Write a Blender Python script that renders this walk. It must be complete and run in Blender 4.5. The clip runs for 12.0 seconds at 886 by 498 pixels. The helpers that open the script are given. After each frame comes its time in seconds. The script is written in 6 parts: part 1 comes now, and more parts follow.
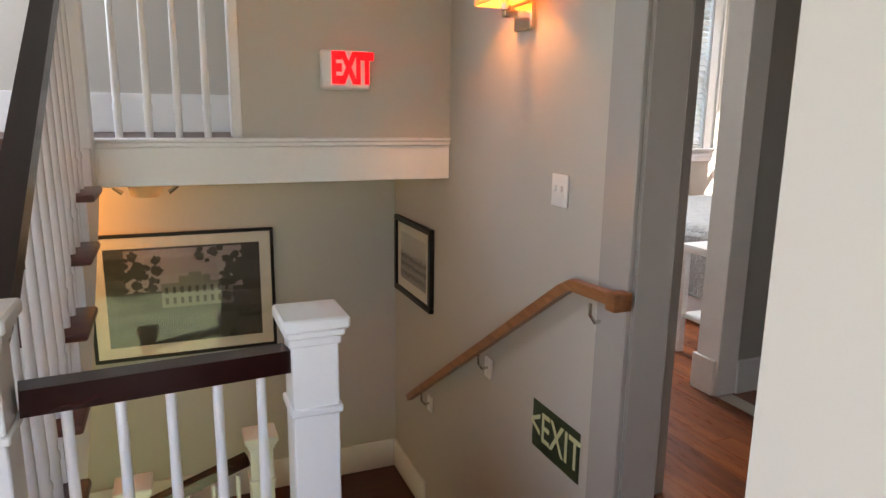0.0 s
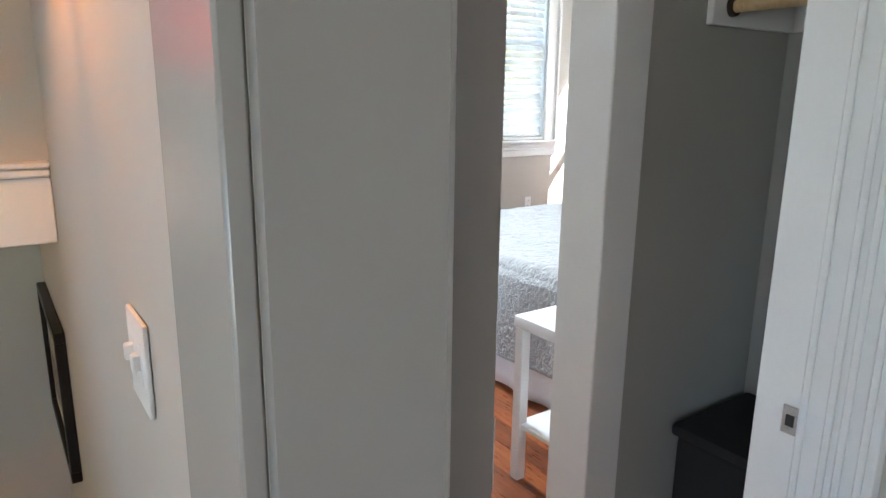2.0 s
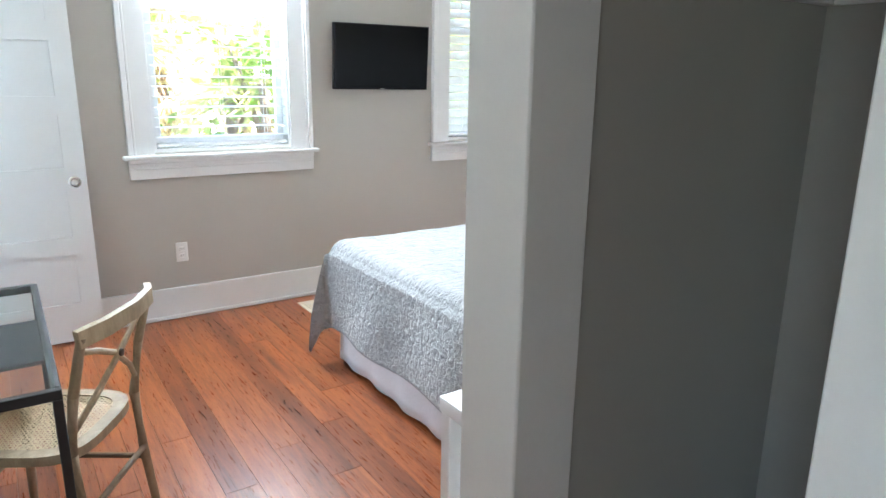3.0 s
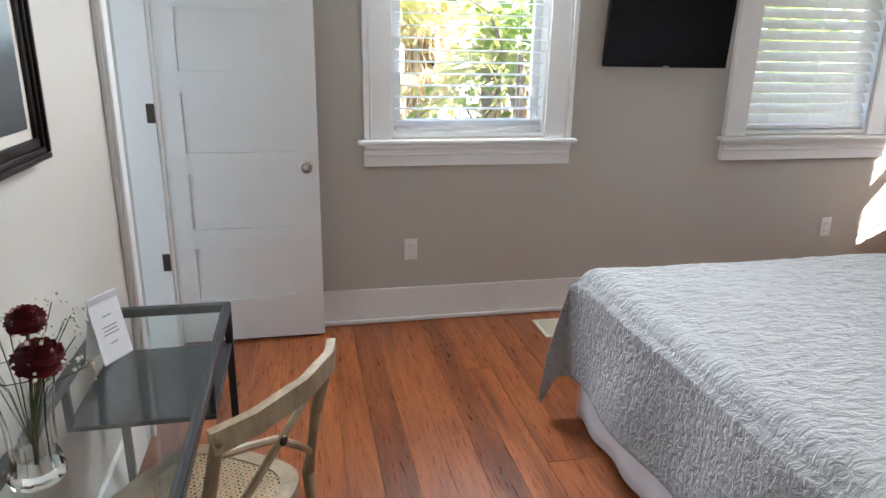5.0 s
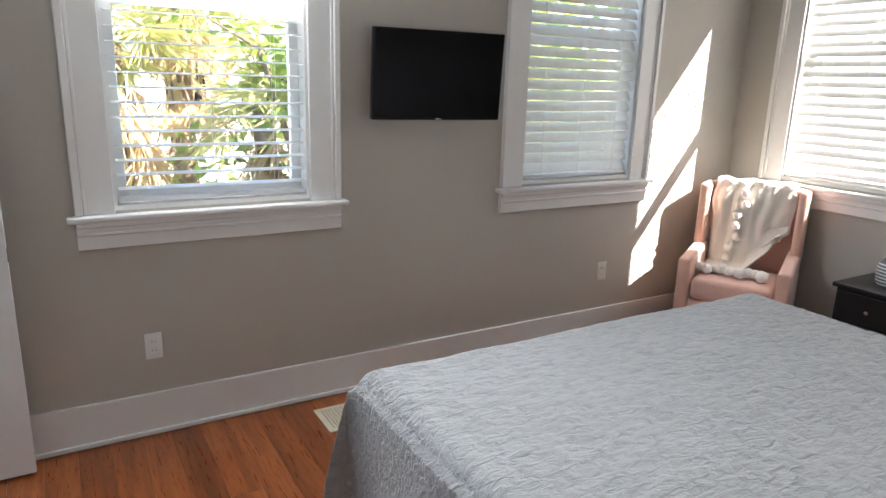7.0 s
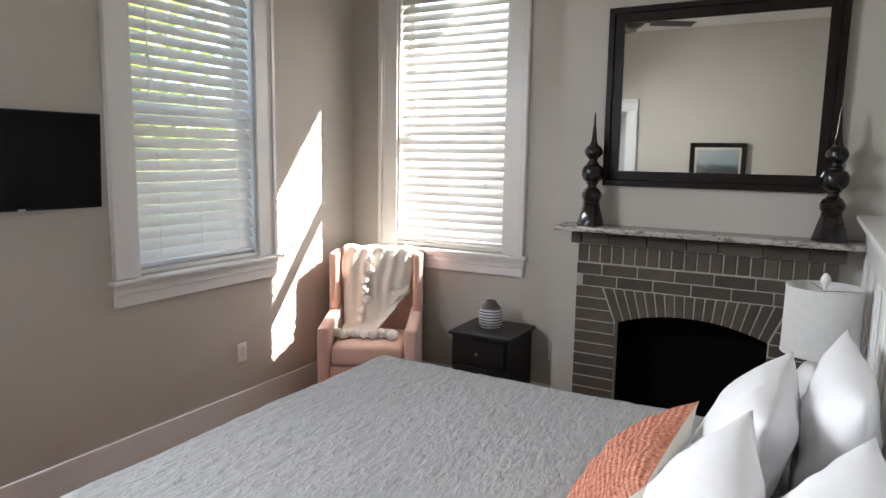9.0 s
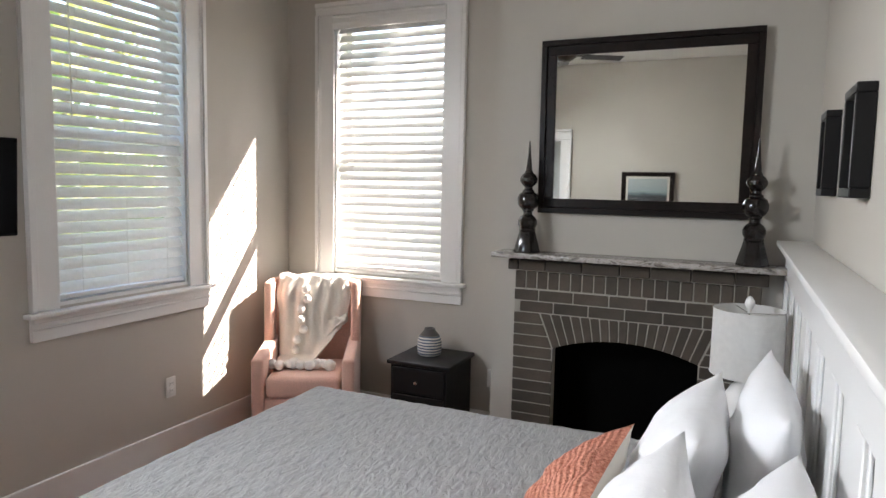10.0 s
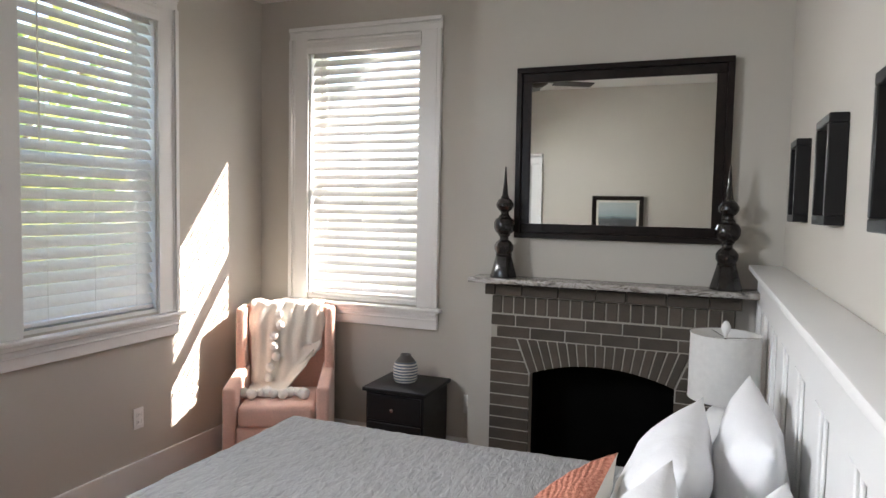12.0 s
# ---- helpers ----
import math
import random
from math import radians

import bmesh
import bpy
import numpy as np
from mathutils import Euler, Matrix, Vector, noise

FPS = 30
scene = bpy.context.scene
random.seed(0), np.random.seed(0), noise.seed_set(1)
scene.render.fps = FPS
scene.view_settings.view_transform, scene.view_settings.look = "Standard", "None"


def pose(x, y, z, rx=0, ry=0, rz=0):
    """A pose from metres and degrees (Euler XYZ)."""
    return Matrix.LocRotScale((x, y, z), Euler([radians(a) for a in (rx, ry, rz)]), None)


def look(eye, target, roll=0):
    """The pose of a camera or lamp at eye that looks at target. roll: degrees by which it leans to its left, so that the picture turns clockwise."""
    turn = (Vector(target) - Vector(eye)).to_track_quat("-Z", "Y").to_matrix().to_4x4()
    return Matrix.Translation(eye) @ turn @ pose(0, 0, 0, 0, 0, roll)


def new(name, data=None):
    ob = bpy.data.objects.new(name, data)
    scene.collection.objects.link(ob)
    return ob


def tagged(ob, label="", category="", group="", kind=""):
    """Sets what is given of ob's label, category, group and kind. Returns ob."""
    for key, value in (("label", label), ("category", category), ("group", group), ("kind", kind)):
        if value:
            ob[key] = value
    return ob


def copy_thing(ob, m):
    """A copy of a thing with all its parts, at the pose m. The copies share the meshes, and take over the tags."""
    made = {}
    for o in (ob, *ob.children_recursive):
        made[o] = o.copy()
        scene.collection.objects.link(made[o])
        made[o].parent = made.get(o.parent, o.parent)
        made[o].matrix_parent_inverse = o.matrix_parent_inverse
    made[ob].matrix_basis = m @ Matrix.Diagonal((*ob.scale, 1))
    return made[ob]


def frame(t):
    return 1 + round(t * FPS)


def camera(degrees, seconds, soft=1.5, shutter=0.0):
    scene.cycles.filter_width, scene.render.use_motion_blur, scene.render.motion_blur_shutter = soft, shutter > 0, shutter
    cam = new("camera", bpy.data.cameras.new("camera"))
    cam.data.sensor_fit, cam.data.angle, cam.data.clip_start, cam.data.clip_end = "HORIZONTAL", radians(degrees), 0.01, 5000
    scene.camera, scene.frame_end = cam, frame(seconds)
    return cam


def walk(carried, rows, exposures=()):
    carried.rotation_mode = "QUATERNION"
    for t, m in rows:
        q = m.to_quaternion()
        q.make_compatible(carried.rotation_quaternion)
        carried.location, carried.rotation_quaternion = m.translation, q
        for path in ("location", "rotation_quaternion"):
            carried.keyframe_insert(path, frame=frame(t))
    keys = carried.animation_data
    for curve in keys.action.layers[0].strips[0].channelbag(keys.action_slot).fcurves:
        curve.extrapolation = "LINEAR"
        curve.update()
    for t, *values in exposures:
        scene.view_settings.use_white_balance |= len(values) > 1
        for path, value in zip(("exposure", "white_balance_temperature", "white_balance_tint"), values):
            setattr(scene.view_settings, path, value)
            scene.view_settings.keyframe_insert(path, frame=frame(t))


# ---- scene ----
cam = camera(67.6, 12.0)
PATH = [
    (0, (0.088, 0.004, 1.412), (0.828, 1.818, 1.009), 0.7),
    (0.5, (0.288, 0.462, 1.42), (1.078, 2.252, 1.005), 0.8),
    (1, (0.603, 0.802, 1.414), (1.492, 2.542, 0.989), 0.8),
    (1.5, (0.966, 1.072, 1.438), (1.979, 2.738, 0.994), 0.7),
    (2, (1.31, 1.288, 1.466), (2.422, 2.887, 1.009), 0.7),
    (2.5, (1.678, 1.453, 1.507), (2.807, 3.032, 1.025), 1.0),
    (2.7, (1.803, 1.547, 1.496), (2.924, 3.13, 1.013), 0.9),
    (4.3, (2.207, 2.162, 1.532), (2.831, 3.978, 0.974), 1.0),
    (4.5, (2.216, 2.25, 1.528), (2.77, 4.086, 0.961), 1.1),
    (5, (2.245, 2.452, 1.537), (2.655, 4.319, 0.948), 1.1),
    (5.5, (2.31, 2.63, 1.559), (2.687, 4.502, 0.965), 1.1),
    (6, (2.41, 2.767, 1.574), (2.887, 4.62, 0.994), 1.3),
    (6.5, (2.507, 2.866, 1.602), (3.201, 4.659, 1.052), 1.5),
    (7, (2.532, 2.918, 1.637), (3.518, 4.586, 1.143), 1.7),
    (7.5, (2.55, 2.956, 1.663), (3.813, 4.447, 1.237), 1.7),
    (7.7, (2.545, 2.959, 1.676), (3.911, 4.363, 1.274), 1.7),
    (9.3, (2.652, 2.9, 1.708), (4.417, 3.808, 1.464), 1.0),
    (9.5, (2.651, 2.897, 1.683), (4.435, 3.773, 1.466), 1.1),
    (10, (2.662, 2.907, 1.702), (4.48, 3.719, 1.51), 1.1),
    (10.5, (2.669, 2.894, 1.711), (4.506, 3.669, 1.544), 1.1),
    (11, (2.668, 2.895, 1.726), (4.517, 3.643, 1.576), 1.0),
    (11.5, (2.665, 2.912, 1.731), (4.521, 3.646, 1.593), 1.1),
    (12, (2.663, 2.953, 1.717), (4.521, 3.683, 1.594), 1.1),
]
walk(cam, [(t, look(eye, target, roll)) for t, eye, target, roll in PATH], [(0.0, 3.45, 7000, 16), (1.0, 3.4, 7500, 20), (1.5, 3.6, 7600, 20), (2.0, 3.85, 6100, 9), (2.7, 3.9, 6000, 6), (4.3, 3.15, 6400, 13), (5.5, 3.0, 6500, 12), (7.2, 2.68, 6600, 13), (12.0, 2.66, 6800, 15)])


# ---- light ----
world = bpy.data.worlds.new("sky")
scene.world = world
world.use_nodes = True
wn = world.node_tree
sky = wn.nodes.new("ShaderNodeTexSky")
sky.sky_type = "NISHITA"
sky.sun_disc = False
sky.sun_elevation = radians(39.7)
sky.sun_rotation = radians(139.5)
wn.nodes["Background"].inputs[1].default_value = 0.15
wn.links.new(sky.outputs[0], wn.nodes["Background"].inputs[0])

sun_data = bpy.data.lights.new("sun", "SUN")
sun_data.energy = 5.0
sun_data.angle = radians(0.5)
sun_data.color = (1.0, 0.93, 0.84)
sun = new("sun", sun_data)
sun.matrix_world = look((10, 2.5, 5.1), (9, 3.67, 3.82))


def area_lamp(name, eye, target, w, h, watts, colour, spread=180):
    d = bpy.data.lights.new(name, "AREA")
    d.shape, d.size, d.size_y, d.energy, d.color = "RECTANGLE", w, h, watts, colour
    d.spread = radians(spread)
    o = new(name, d)
    o.matrix_world = look(eye, target)
    return o


def point_lamp(name, at, watts, colour, r=0.03):
    d = bpy.data.lights.new(name, "POINT")
    d.energy, d.color, d.shadow_soft_size = watts, colour, r
    o = new(name, d)
    o.location = at
    return o


# an added west fill, then daylight of the hall's end window behind the walker, of the bathroom window and of the stair
# window
# unseen fill lamp, aimed through the doorway to brighten the closet casing
area_lamp("hall_west_fill", (-1.69, -0.4, 1.65), (2.6, 0.6, 1.2), 1.1, 1.4, 0.48, (0.86, 0.94, 1.0), 80)
area_lamp("hall_end_window_light", (-0.45, -2.38, 1.75), (-0.45, 4, 1.2), 1.2, 1.3, 0.9, (0.78, 0.89, 1.0))
area_lamp("bath_window_light", (0.6, 5.93, 1.8), (0.6, 5.0, 1.4), 0.7, 0.9, 7, (0.62, 0.80, 1.0))
area_lamp("stair_window_light", (-1.62, 3.75, 2.4), (0.5, 3.7, 1.9), 0.7, 1.2, 3.2, (0.76, 0.86, 1.0))
WARM = (1.0, 0.37, 0.08)
# skylight of the north window's upper half and of the sunny east window
area_lamp("north_window_light", (3.16, 6.06, 2.42), (3.4, 4.2, 0.9), 0.80, 0.75, 18, (0.86, 0.93, 1.0), 150)
area_lamp("east_window_light", (6.925, 5.16, 1.95), (5.0, 4.6, 1.5), 0.80, 1.7, 2.6, (1.0, 0.96, 0.9))
point_lamp("sconce_bulb", (1.35, 2.47, 1.97), 1.7, WARM, 0.03)
point_lamp("landing_bulb", (-0.45, 3.85, 0.85), 0.7, WARM, 0.04)


# ---- materials ----
def material(name, colour, rough=0.5, metal=0.0, spec=0.5):
    m = bpy.data.materials.new(name)
    m.use_nodes = True
    b = m.node_tree.nodes["Principled BSDF"]
    b.inputs["Base Color"].default_value = (*colour, 1)
    b.inputs["Roughness"].default_value = rough
    b.inputs["Metallic"].default_value = metal
    b.inputs["Specular IOR Level"].default_value = spec
    return m, m.node_tree, b


def coords(nt, scale=(1, 1, 1), kind="Object"):
    tc = nt.nodes.new("ShaderNodeTexCoord")
    mp = nt.nodes.new("ShaderNodeMapping")
    mp.inputs["Scale"].default_value = scale
    nt.links.new(tc.outputs[kind], mp.inputs["Vector"])
    return mp.outputs[0]


def noise_node(nt, vec, scale, detail=4, rough=0.55, dist=0.0):
    n = nt.nodes.new("ShaderNodeTexNoise")
    n.inputs["Scale"].default_value, n.inputs["Detail"].default_value = scale, detail
    n.inputs["Roughness"].default_value, n.inputs["Distortion"].default_value = rough, dist
    nt.links.new(vec, n.inputs["Vector"])
    return n.outputs["Fac"]


def ramp(nt, fac, stops):
    r = nt.nodes.new("ShaderNodeValToRGB")
    e = r.color_ramp.elements
    while len(e) < len(stops):
        e.new(0.5)
    for el, (p, c) in zip(e, stops):
        el.position, el.color = p, (*c, 1)
    nt.links.new(fac, r.inputs[0])
    return r.outputs[0]


def mix(nt, fac, a, b, how="MIX"):
    n = nt.nodes.new("ShaderNodeMix")
    n.data_type, n.blend_type = "RGBA", how
    for s, v in ((n.inputs[0], fac), (n.inputs[6], a), (n.inputs[7], b)):
        if isinstance(v, (int, float)):
            s.default_value = v
        elif isinstance(v, tuple):
            s.default_value = (*v, 1)
        else:
            nt.links.new(v, s)
    return n.outputs[2]


def bump(nt, b, height, strength, dist=0.002, under=None):
    n = nt.nodes.new("ShaderNodeBump")
    n.inputs["Strength"].default_value, n.inputs["Distance"].default_value = strength, dist
    nt.links.new(height, n.inputs["Height"])
    if under:
        nt.links.new(under, n.inputs["Normal"])
    nt.links.new(n.outputs[0], b.inputs["Normal"])
    return n.outputs[0]


def span(nt, fac, lo, hi):
    n = nt.nodes.new("ShaderNodeMapRange")
    n.inputs["To Min"].default_value, n.inputs["To Max"].default_value = lo, hi
    nt.links.new(fac, n.inputs[0])
    return n.outputs[0]


def shade(c, k):
    return tuple(min(1.0, v * k) for v in c)


def mottled(name, colour, rough=0.5, var=0.08, s1=3.0, s2=60.0, bmp=0.15, dist=0.001, metal=0.0, kind="Object", scale=(1, 1, 1), spec=0.5):
    """A surface with broad mottling, fine grain and a light relief."""
    m, nt, b = material(name, colour, rough, metal, spec)
    v = coords(nt, scale, kind)
    big, fine = noise_node(nt, v, s1, 3), noise_node(nt, v, s2, 5, 0.65)
    c = ramp(nt, big, [(0.3, shade(colour, 1 - var)), (0.7, shade(colour, 1 + var))])
    c = mix(nt, 0.35, c, ramp(nt, fine, [(0.3, shade(colour, 1 - 1.5 * var)), (0.7, shade(colour, 1 + 1.2 * var))]))
    nt.links.new(c, b.inputs["Base Color"])
    nt.links.new(span(nt, fine, max(0.02, rough - 0.08), min(1, rough + 0.1)), b.inputs["Roughness"])
    bump(nt, b, fine, bmp, dist)
    return m


def wood(name, dark, mid, light, rough=0.35, along=(14, 1.2, 14), random=True, kind="Object", rand=0.5, knots=False):
    """Grain that runs along one axis, with a tone of its own for each piece."""
    m, nt, b = material(name, mid, rough)
    v = coords(nt, along, kind)
    if random:
        oi = nt.nodes.new("ShaderNodeObjectInfo")
        add = nt.nodes.new("ShaderNodeVectorMath")
        add.operation = "MULTIPLY_ADD"
        add.inputs[1].default_value = (37, 53, 29)
        nt.links.new(oi.outputs["Random"], add.inputs[0])
        nt.links.new(v, add.inputs[2])
        v = add.outputs[0]
    grain = noise_node(nt, v, 1.6, 6, 0.62, 1.2)
    fine = noise_node(nt, v, 9, 4, 0.7)
    c = ramp(nt, grain, [(0.28, dark), (0.5, mid), (0.72, light)])
    c = mix(nt, 0.25, c, ramp(nt, fine, [(0.35, dark), (0.65, light)]))
    if random:
        tone = ramp(nt, oi.outputs["Random"], [(0.0, (1 - rand, 1 - rand * 1.15, 1 - rand * 1.2)), (0.35, (0.92, 0.9, 0.88)), (1.0, (1.12, 1.1, 1.05))])
        c = mix(nt, 1.0, c, tone, "MULTIPLY")
    if knots:
        # dark heartwood streaks, knots and small scuffs
        streak = noise_node(nt, v, 0.7, 3, 0.5, 0.4)
        c = mix(nt, 1.0, c, ramp(nt, streak, [(0.30, (0.50, 0.42, 0.38)), (0.45, (0.95, 0.93, 0.92)), (0.75, (1.10, 1.12, 1.15))]), "MULTIPLY")
        vo = nt.nodes.new("ShaderNodeTexVoronoi")
        vo.inputs["Scale"].default_value = 0.62
        nt.links.new(v, vo.inputs["Vector"])
        c = mix(nt, 1.0, c, ramp(nt, vo.outputs["Distance"], [(0.05, (0.22, 0.16, 0.14)), (0.11, (0.75, 0.70, 0.68)), (0.17, (1, 1, 1))]), "MULTIPLY")
        ring = noise_node(nt, v, 3.2, 2, 0.5, 3.5)
        c = mix(nt, 0.35, c, mix(nt, 1.0, c, ramp(nt, ring, [(0.42, (0.55, 0.48, 0.42)), (0.5, (1.05, 1.05, 1.05)), (0.58, (0.7, 0.64, 0.6))]), "MULTIPLY"))
    nt.links.new(c, b.inputs["Base Color"])
    nt.links.new(span(nt, fine, rough - 0.08, rough + 0.14), b.inputs["Roughness"])
    bump(nt, b, grain, 0.12, 0.001)
    return m


def fabric(name, colour, rough=0.9, thread=260, bmp=0.4, var=0.1, crease=0.3, kind="Object", sheen=0.2):
    m, nt, b = material(name, colour, rough, 0, 0.2)
    v = coords(nt, (1, 1, 1), kind)
    weave, soft = noise_node(nt, v, thread, 2), noise_node(nt, v, 9, 5, 0.6)
    c = ramp(nt, weave, [(0.3, shade(colour, 1 - var)), (0.7, shade(colour, 1 + var))])
    c = mix(nt, 0.4, c, ramp(nt, soft, [(0.3, shade(colour, 1 - var)), (0.7, shade(colour, 1 + var * 0.6))]))
    nt.links.new(c, b.inputs["Base Color"])
    b.inputs["Sheen Weight"].default_value = sheen
    n1 = bump(nt, b, soft, crease, 0.02)
    bump(nt, b, weave, bmp, 0.001, n1)
    return m


WALL = (0.50, 0.47, 0.42)
M_WALL = mottled("greige_wall_paint", WALL, 0.75, 0.025, 1.2, 320, 0.10, 0.0006)
# greige gloss of the hall casing; also gives the entry jamb its backlit shade
M_GLOSS = mottled("greige_gloss_and_jamb_shade", (0.39, 0.37, 0.345), 0.24, 0.012, 2.0, 300, 0.01, 0.0002)
_b = M_GLOSS.node_tree.nodes["Principled BSDF"]
M_GLOSS.node_tree.links.remove(_b.inputs["Roughness"].links[0])
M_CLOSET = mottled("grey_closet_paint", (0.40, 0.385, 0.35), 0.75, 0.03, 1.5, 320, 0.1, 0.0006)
M_CEIL = mottled("white_ceiling_paint", (0.80, 0.79, 0.76), 0.85, 0.02, 1.0, 250, 0.08, 0.0005)
M_TRIM = mottled("white_gloss_trim", (0.78, 0.775, 0.76), 0.33, 0.02, 4, 90, 0.05, 0.0005)
M_DOOR = mottled("white_door_paint", (0.76, 0.76, 0.75), 0.35, 0.02, 3, 80, 0.06, 0.0005)
M_PLANK = wood("heart_pine_floor", (0.12, 0.030, 0.010), (0.285, 0.078, 0.021), (0.40, 0.128, 0.038), 0.27, (11, 0.9, 11), True, "Object", 0.36, True)
M_SUB = mottled("dark_floor_joint", (0.03, 0.015, 0.008), 0.9)
M_TREAD = wood("dark_red_stair_wood", (0.05, 0.012, 0.008), (0.10, 0.024, 0.014), (0.15, 0.04, 0.02), 0.3, (2, 12, 12))
M_MAHOG = wood("dark_mahogany_rail", (0.010, 0.003, 0.003), (0.022, 0.006, 0.005), (0.036, 0.010, 0.008), 0.2, (3, 12, 12))
M_OAK = wood("orange_oak_rail", (0.22, 0.085, 0.03), (0.38, 0.16, 0.06), (0.5, 0.24, 0.1), 0.32, (14, 2, 14))
M_BENT = wood("weathered_oak_chair", (0.19, 0.135, 0.08), (0.32, 0.245, 0.155), (0.43, 0.34, 0.23), 0.5, (10, 10, 3))
M_QUILT, _nt, _b = material("grey_matelasse_quilt", (0.5, 0.5, 0.5), 0.92, 0, 0.15)
_v = coords(_nt, (1, 1, 1))
_va = coords(_nt, (0.55, 1.25, 1.0))
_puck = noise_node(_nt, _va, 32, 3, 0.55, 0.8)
_fine = noise_node(_nt, _v, 420, 2)
_soft = noise_node(_nt, _v, 5, 3)
# hollows of the pucker relief are shaded in the base colour too
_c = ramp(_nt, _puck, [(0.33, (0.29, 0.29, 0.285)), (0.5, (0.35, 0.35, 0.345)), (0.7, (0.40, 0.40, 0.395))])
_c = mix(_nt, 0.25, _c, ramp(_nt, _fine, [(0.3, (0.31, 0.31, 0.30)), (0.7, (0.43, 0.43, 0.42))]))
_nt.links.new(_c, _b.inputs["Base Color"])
_b.inputs["Sheen Weight"].default_value = 0.25
_n1 = bump(_nt, _b, _puck, 0.85, 0.022)
bump(_nt, _b, _fine, 0.35, 0.001, _n1)
M_SKIRT = fabric("white_cotton_skirt", (0.74, 0.73, 0.73), 0.9, 300, 0.2, 0.04, 0.3)
M_PILLOW = fabric("white_cotton_pillow", (0.87, 0.87, 0.88), 0.85, 320, 0.12, 0.02, 0.28)
M_CORAL, _nt, _b = material("coral_chunky_knit", (0.75, 0.27, 0.17), 0.9, 0, 0.2)
_v = coords(_nt, (1, 1, 1))
_w = _nt.nodes.new("ShaderNodeTexWave")
_w.bands_direction = "Z"
_w.inputs["Scale"].default_value, _w.inputs["Distortion"].default_value = 22, 2.5
_w.inputs["Detail Scale"].default_value = 6
_nt.links.new(_v, _w.inputs["Vector"])
_k = noise_node(_nt, _v, 95, 2)
_c = ramp(_nt, _k, [(0.3, (0.52, 0.16, 0.10)), (0.7, (0.86, 0.40, 0.28))])
_nt.links.new(_c, _b.inputs["Base Color"])
_n1 = bump(_nt, _b, _w.outputs["Fac"], 0.8, 0.01)
bump(_nt, _b, _k, 0.9, 0.006, _n1)
M_PINK = fabric("blush_pink_velvet", (0.74, 0.45, 0.36), 0.75, 140, 0.35, 0.16, 0.1, sheen=0.5)
M_THROW = fabric("cream_fleece_throw", (0.76, 0.72, 0.66), 0.95, 150, 0.9, 0.1, 0.5)
M_POM = fabric("white_pompom_wool", (0.82, 0.8, 0.77), 0.95, 220, 1.0, 0.1, 0.2)
M_BRICK = mottled("grey_brown_brick", (0.086, 0.070, 0.055), 0.8, 0.28, 6, 120, 0.5, 0.002)
_nt = M_BRICK.node_tree
_b = _nt.nodes["Principled BSDF"]
_oi = _nt.nodes.new("ShaderNodeObjectInfo")
_src = _b.inputs["Base Color"].links[0].from_socket
_nt.links.new(mix(_nt, 1.0, _src, ramp(_nt, _oi.outputs["Random"], [(0, (0.75, 0.74, 0.73)), (1, (1.25, 1.22, 1.18))]), "MULTIPLY"), _b.inputs["Base Color"])
M_MORTAR = mottled("pale_mortar", (0.40, 0.37, 0.32), 0.9, 0.08, 10, 200, 0.5, 0.001)
M_SOOT = mottled("black_firebox", (0.004, 0.0038, 0.0036), 0.95, 0.3, 4, 60, 0.3, 0.003, spec=0.05)
M_MARBLE, _nt, _b = material("grey_veined_marble", (0.5, 0.5, 0.5), 0.18)
_v = coords(_nt, (1, 1, 3))
_vn = noise_node(_nt, _v, 5, 8, 0.7, 2.4)
_nt.links.new(ramp(_nt, _vn, [(0.36, (0.05, 0.045, 0.04)), (0.46, (0.30, 0.27, 0.24)), (0.54, (0.50, 0.47, 0.44)), (0.62, (0.16, 0.14, 0.125))]), _b.inputs["Base Color"])
M_BLACK = mottled("black_painted_wood", (0.009, 0.0085, 0.009), 0.4, 0.2, 5, 90, 0.1, 0.0008, spec=0.28)
M_GLAZE = mottled("black_glazed_ceramic", (0.012, 0.009, 0.008), 0.14, 0.2, 8, 60, 0.04, 0.0008)
M_METAL = mottled("black_powder_metal", (0.020, 0.020, 0.022), 0.42, 0.1, 8, 200, 0.08, 0.0004)
M_CHROME = mottled("brushed_nickel", (0.62, 0.60, 0.57), 0.22, 0.04, 12, 150, 0.04, 0.0003, 1.0)
M_BRONZE = mottled("dark_bronze", (0.06, 0.045, 0.035), 0.35, 0.1, 10, 90, 0.1, 0.0006, 0.8)
M_BRASS = mottled("aged_brass", (0.45, 0.33, 0.16), 0.32, 0.08, 10, 90, 0.08, 0.0005, 0.9)
M_PLASTIC = mottled("white_plastic_plate", (0.80, 0.79, 0.77), 0.35, 0.01, 8, 200, 0.03, 0.0003)
M_SLOT = mottled("dark_slot", (0.03, 0.03, 0.03), 0.6)
M_SCREEN = mottled("glossy_black_screen", (0.002, 0.002, 0.003), 0.12, 0.05, 3, 60, 0.0, spec=0.12)
M_BEZEL = mottled("black_plastic_bezel", (0.004, 0.004, 0.005), 0.35, 0.1, 6, 90, 0.05, spec=0.2)
M_DARKFRAME = wood("espresso_frame_wood", (0.005, 0.0035, 0.003), (0.010, 0.0065, 0.0055), (0.018, 0.011, 0.009), 0.28, (6, 6, 6), False)
M_DARKFRAME.node_tree.nodes["Principled BSDF"].inputs["Specular IOR Level"].default_value = 0.22
M_MAT = mottled("cream_mat_board", (0.70, 0.66, 0.58), 0.8, 0.02, 4, 200, 0.05)
M_CANE = mottled("woven_cane", (0.50, 0.38, 0.22), 0.55, 0.15, 30, 200, 0.3)
M_CARD = mottled("white_card", (0.82, 0.82, 0.84), 0.5, 0.02, 5, 90, 0.02)
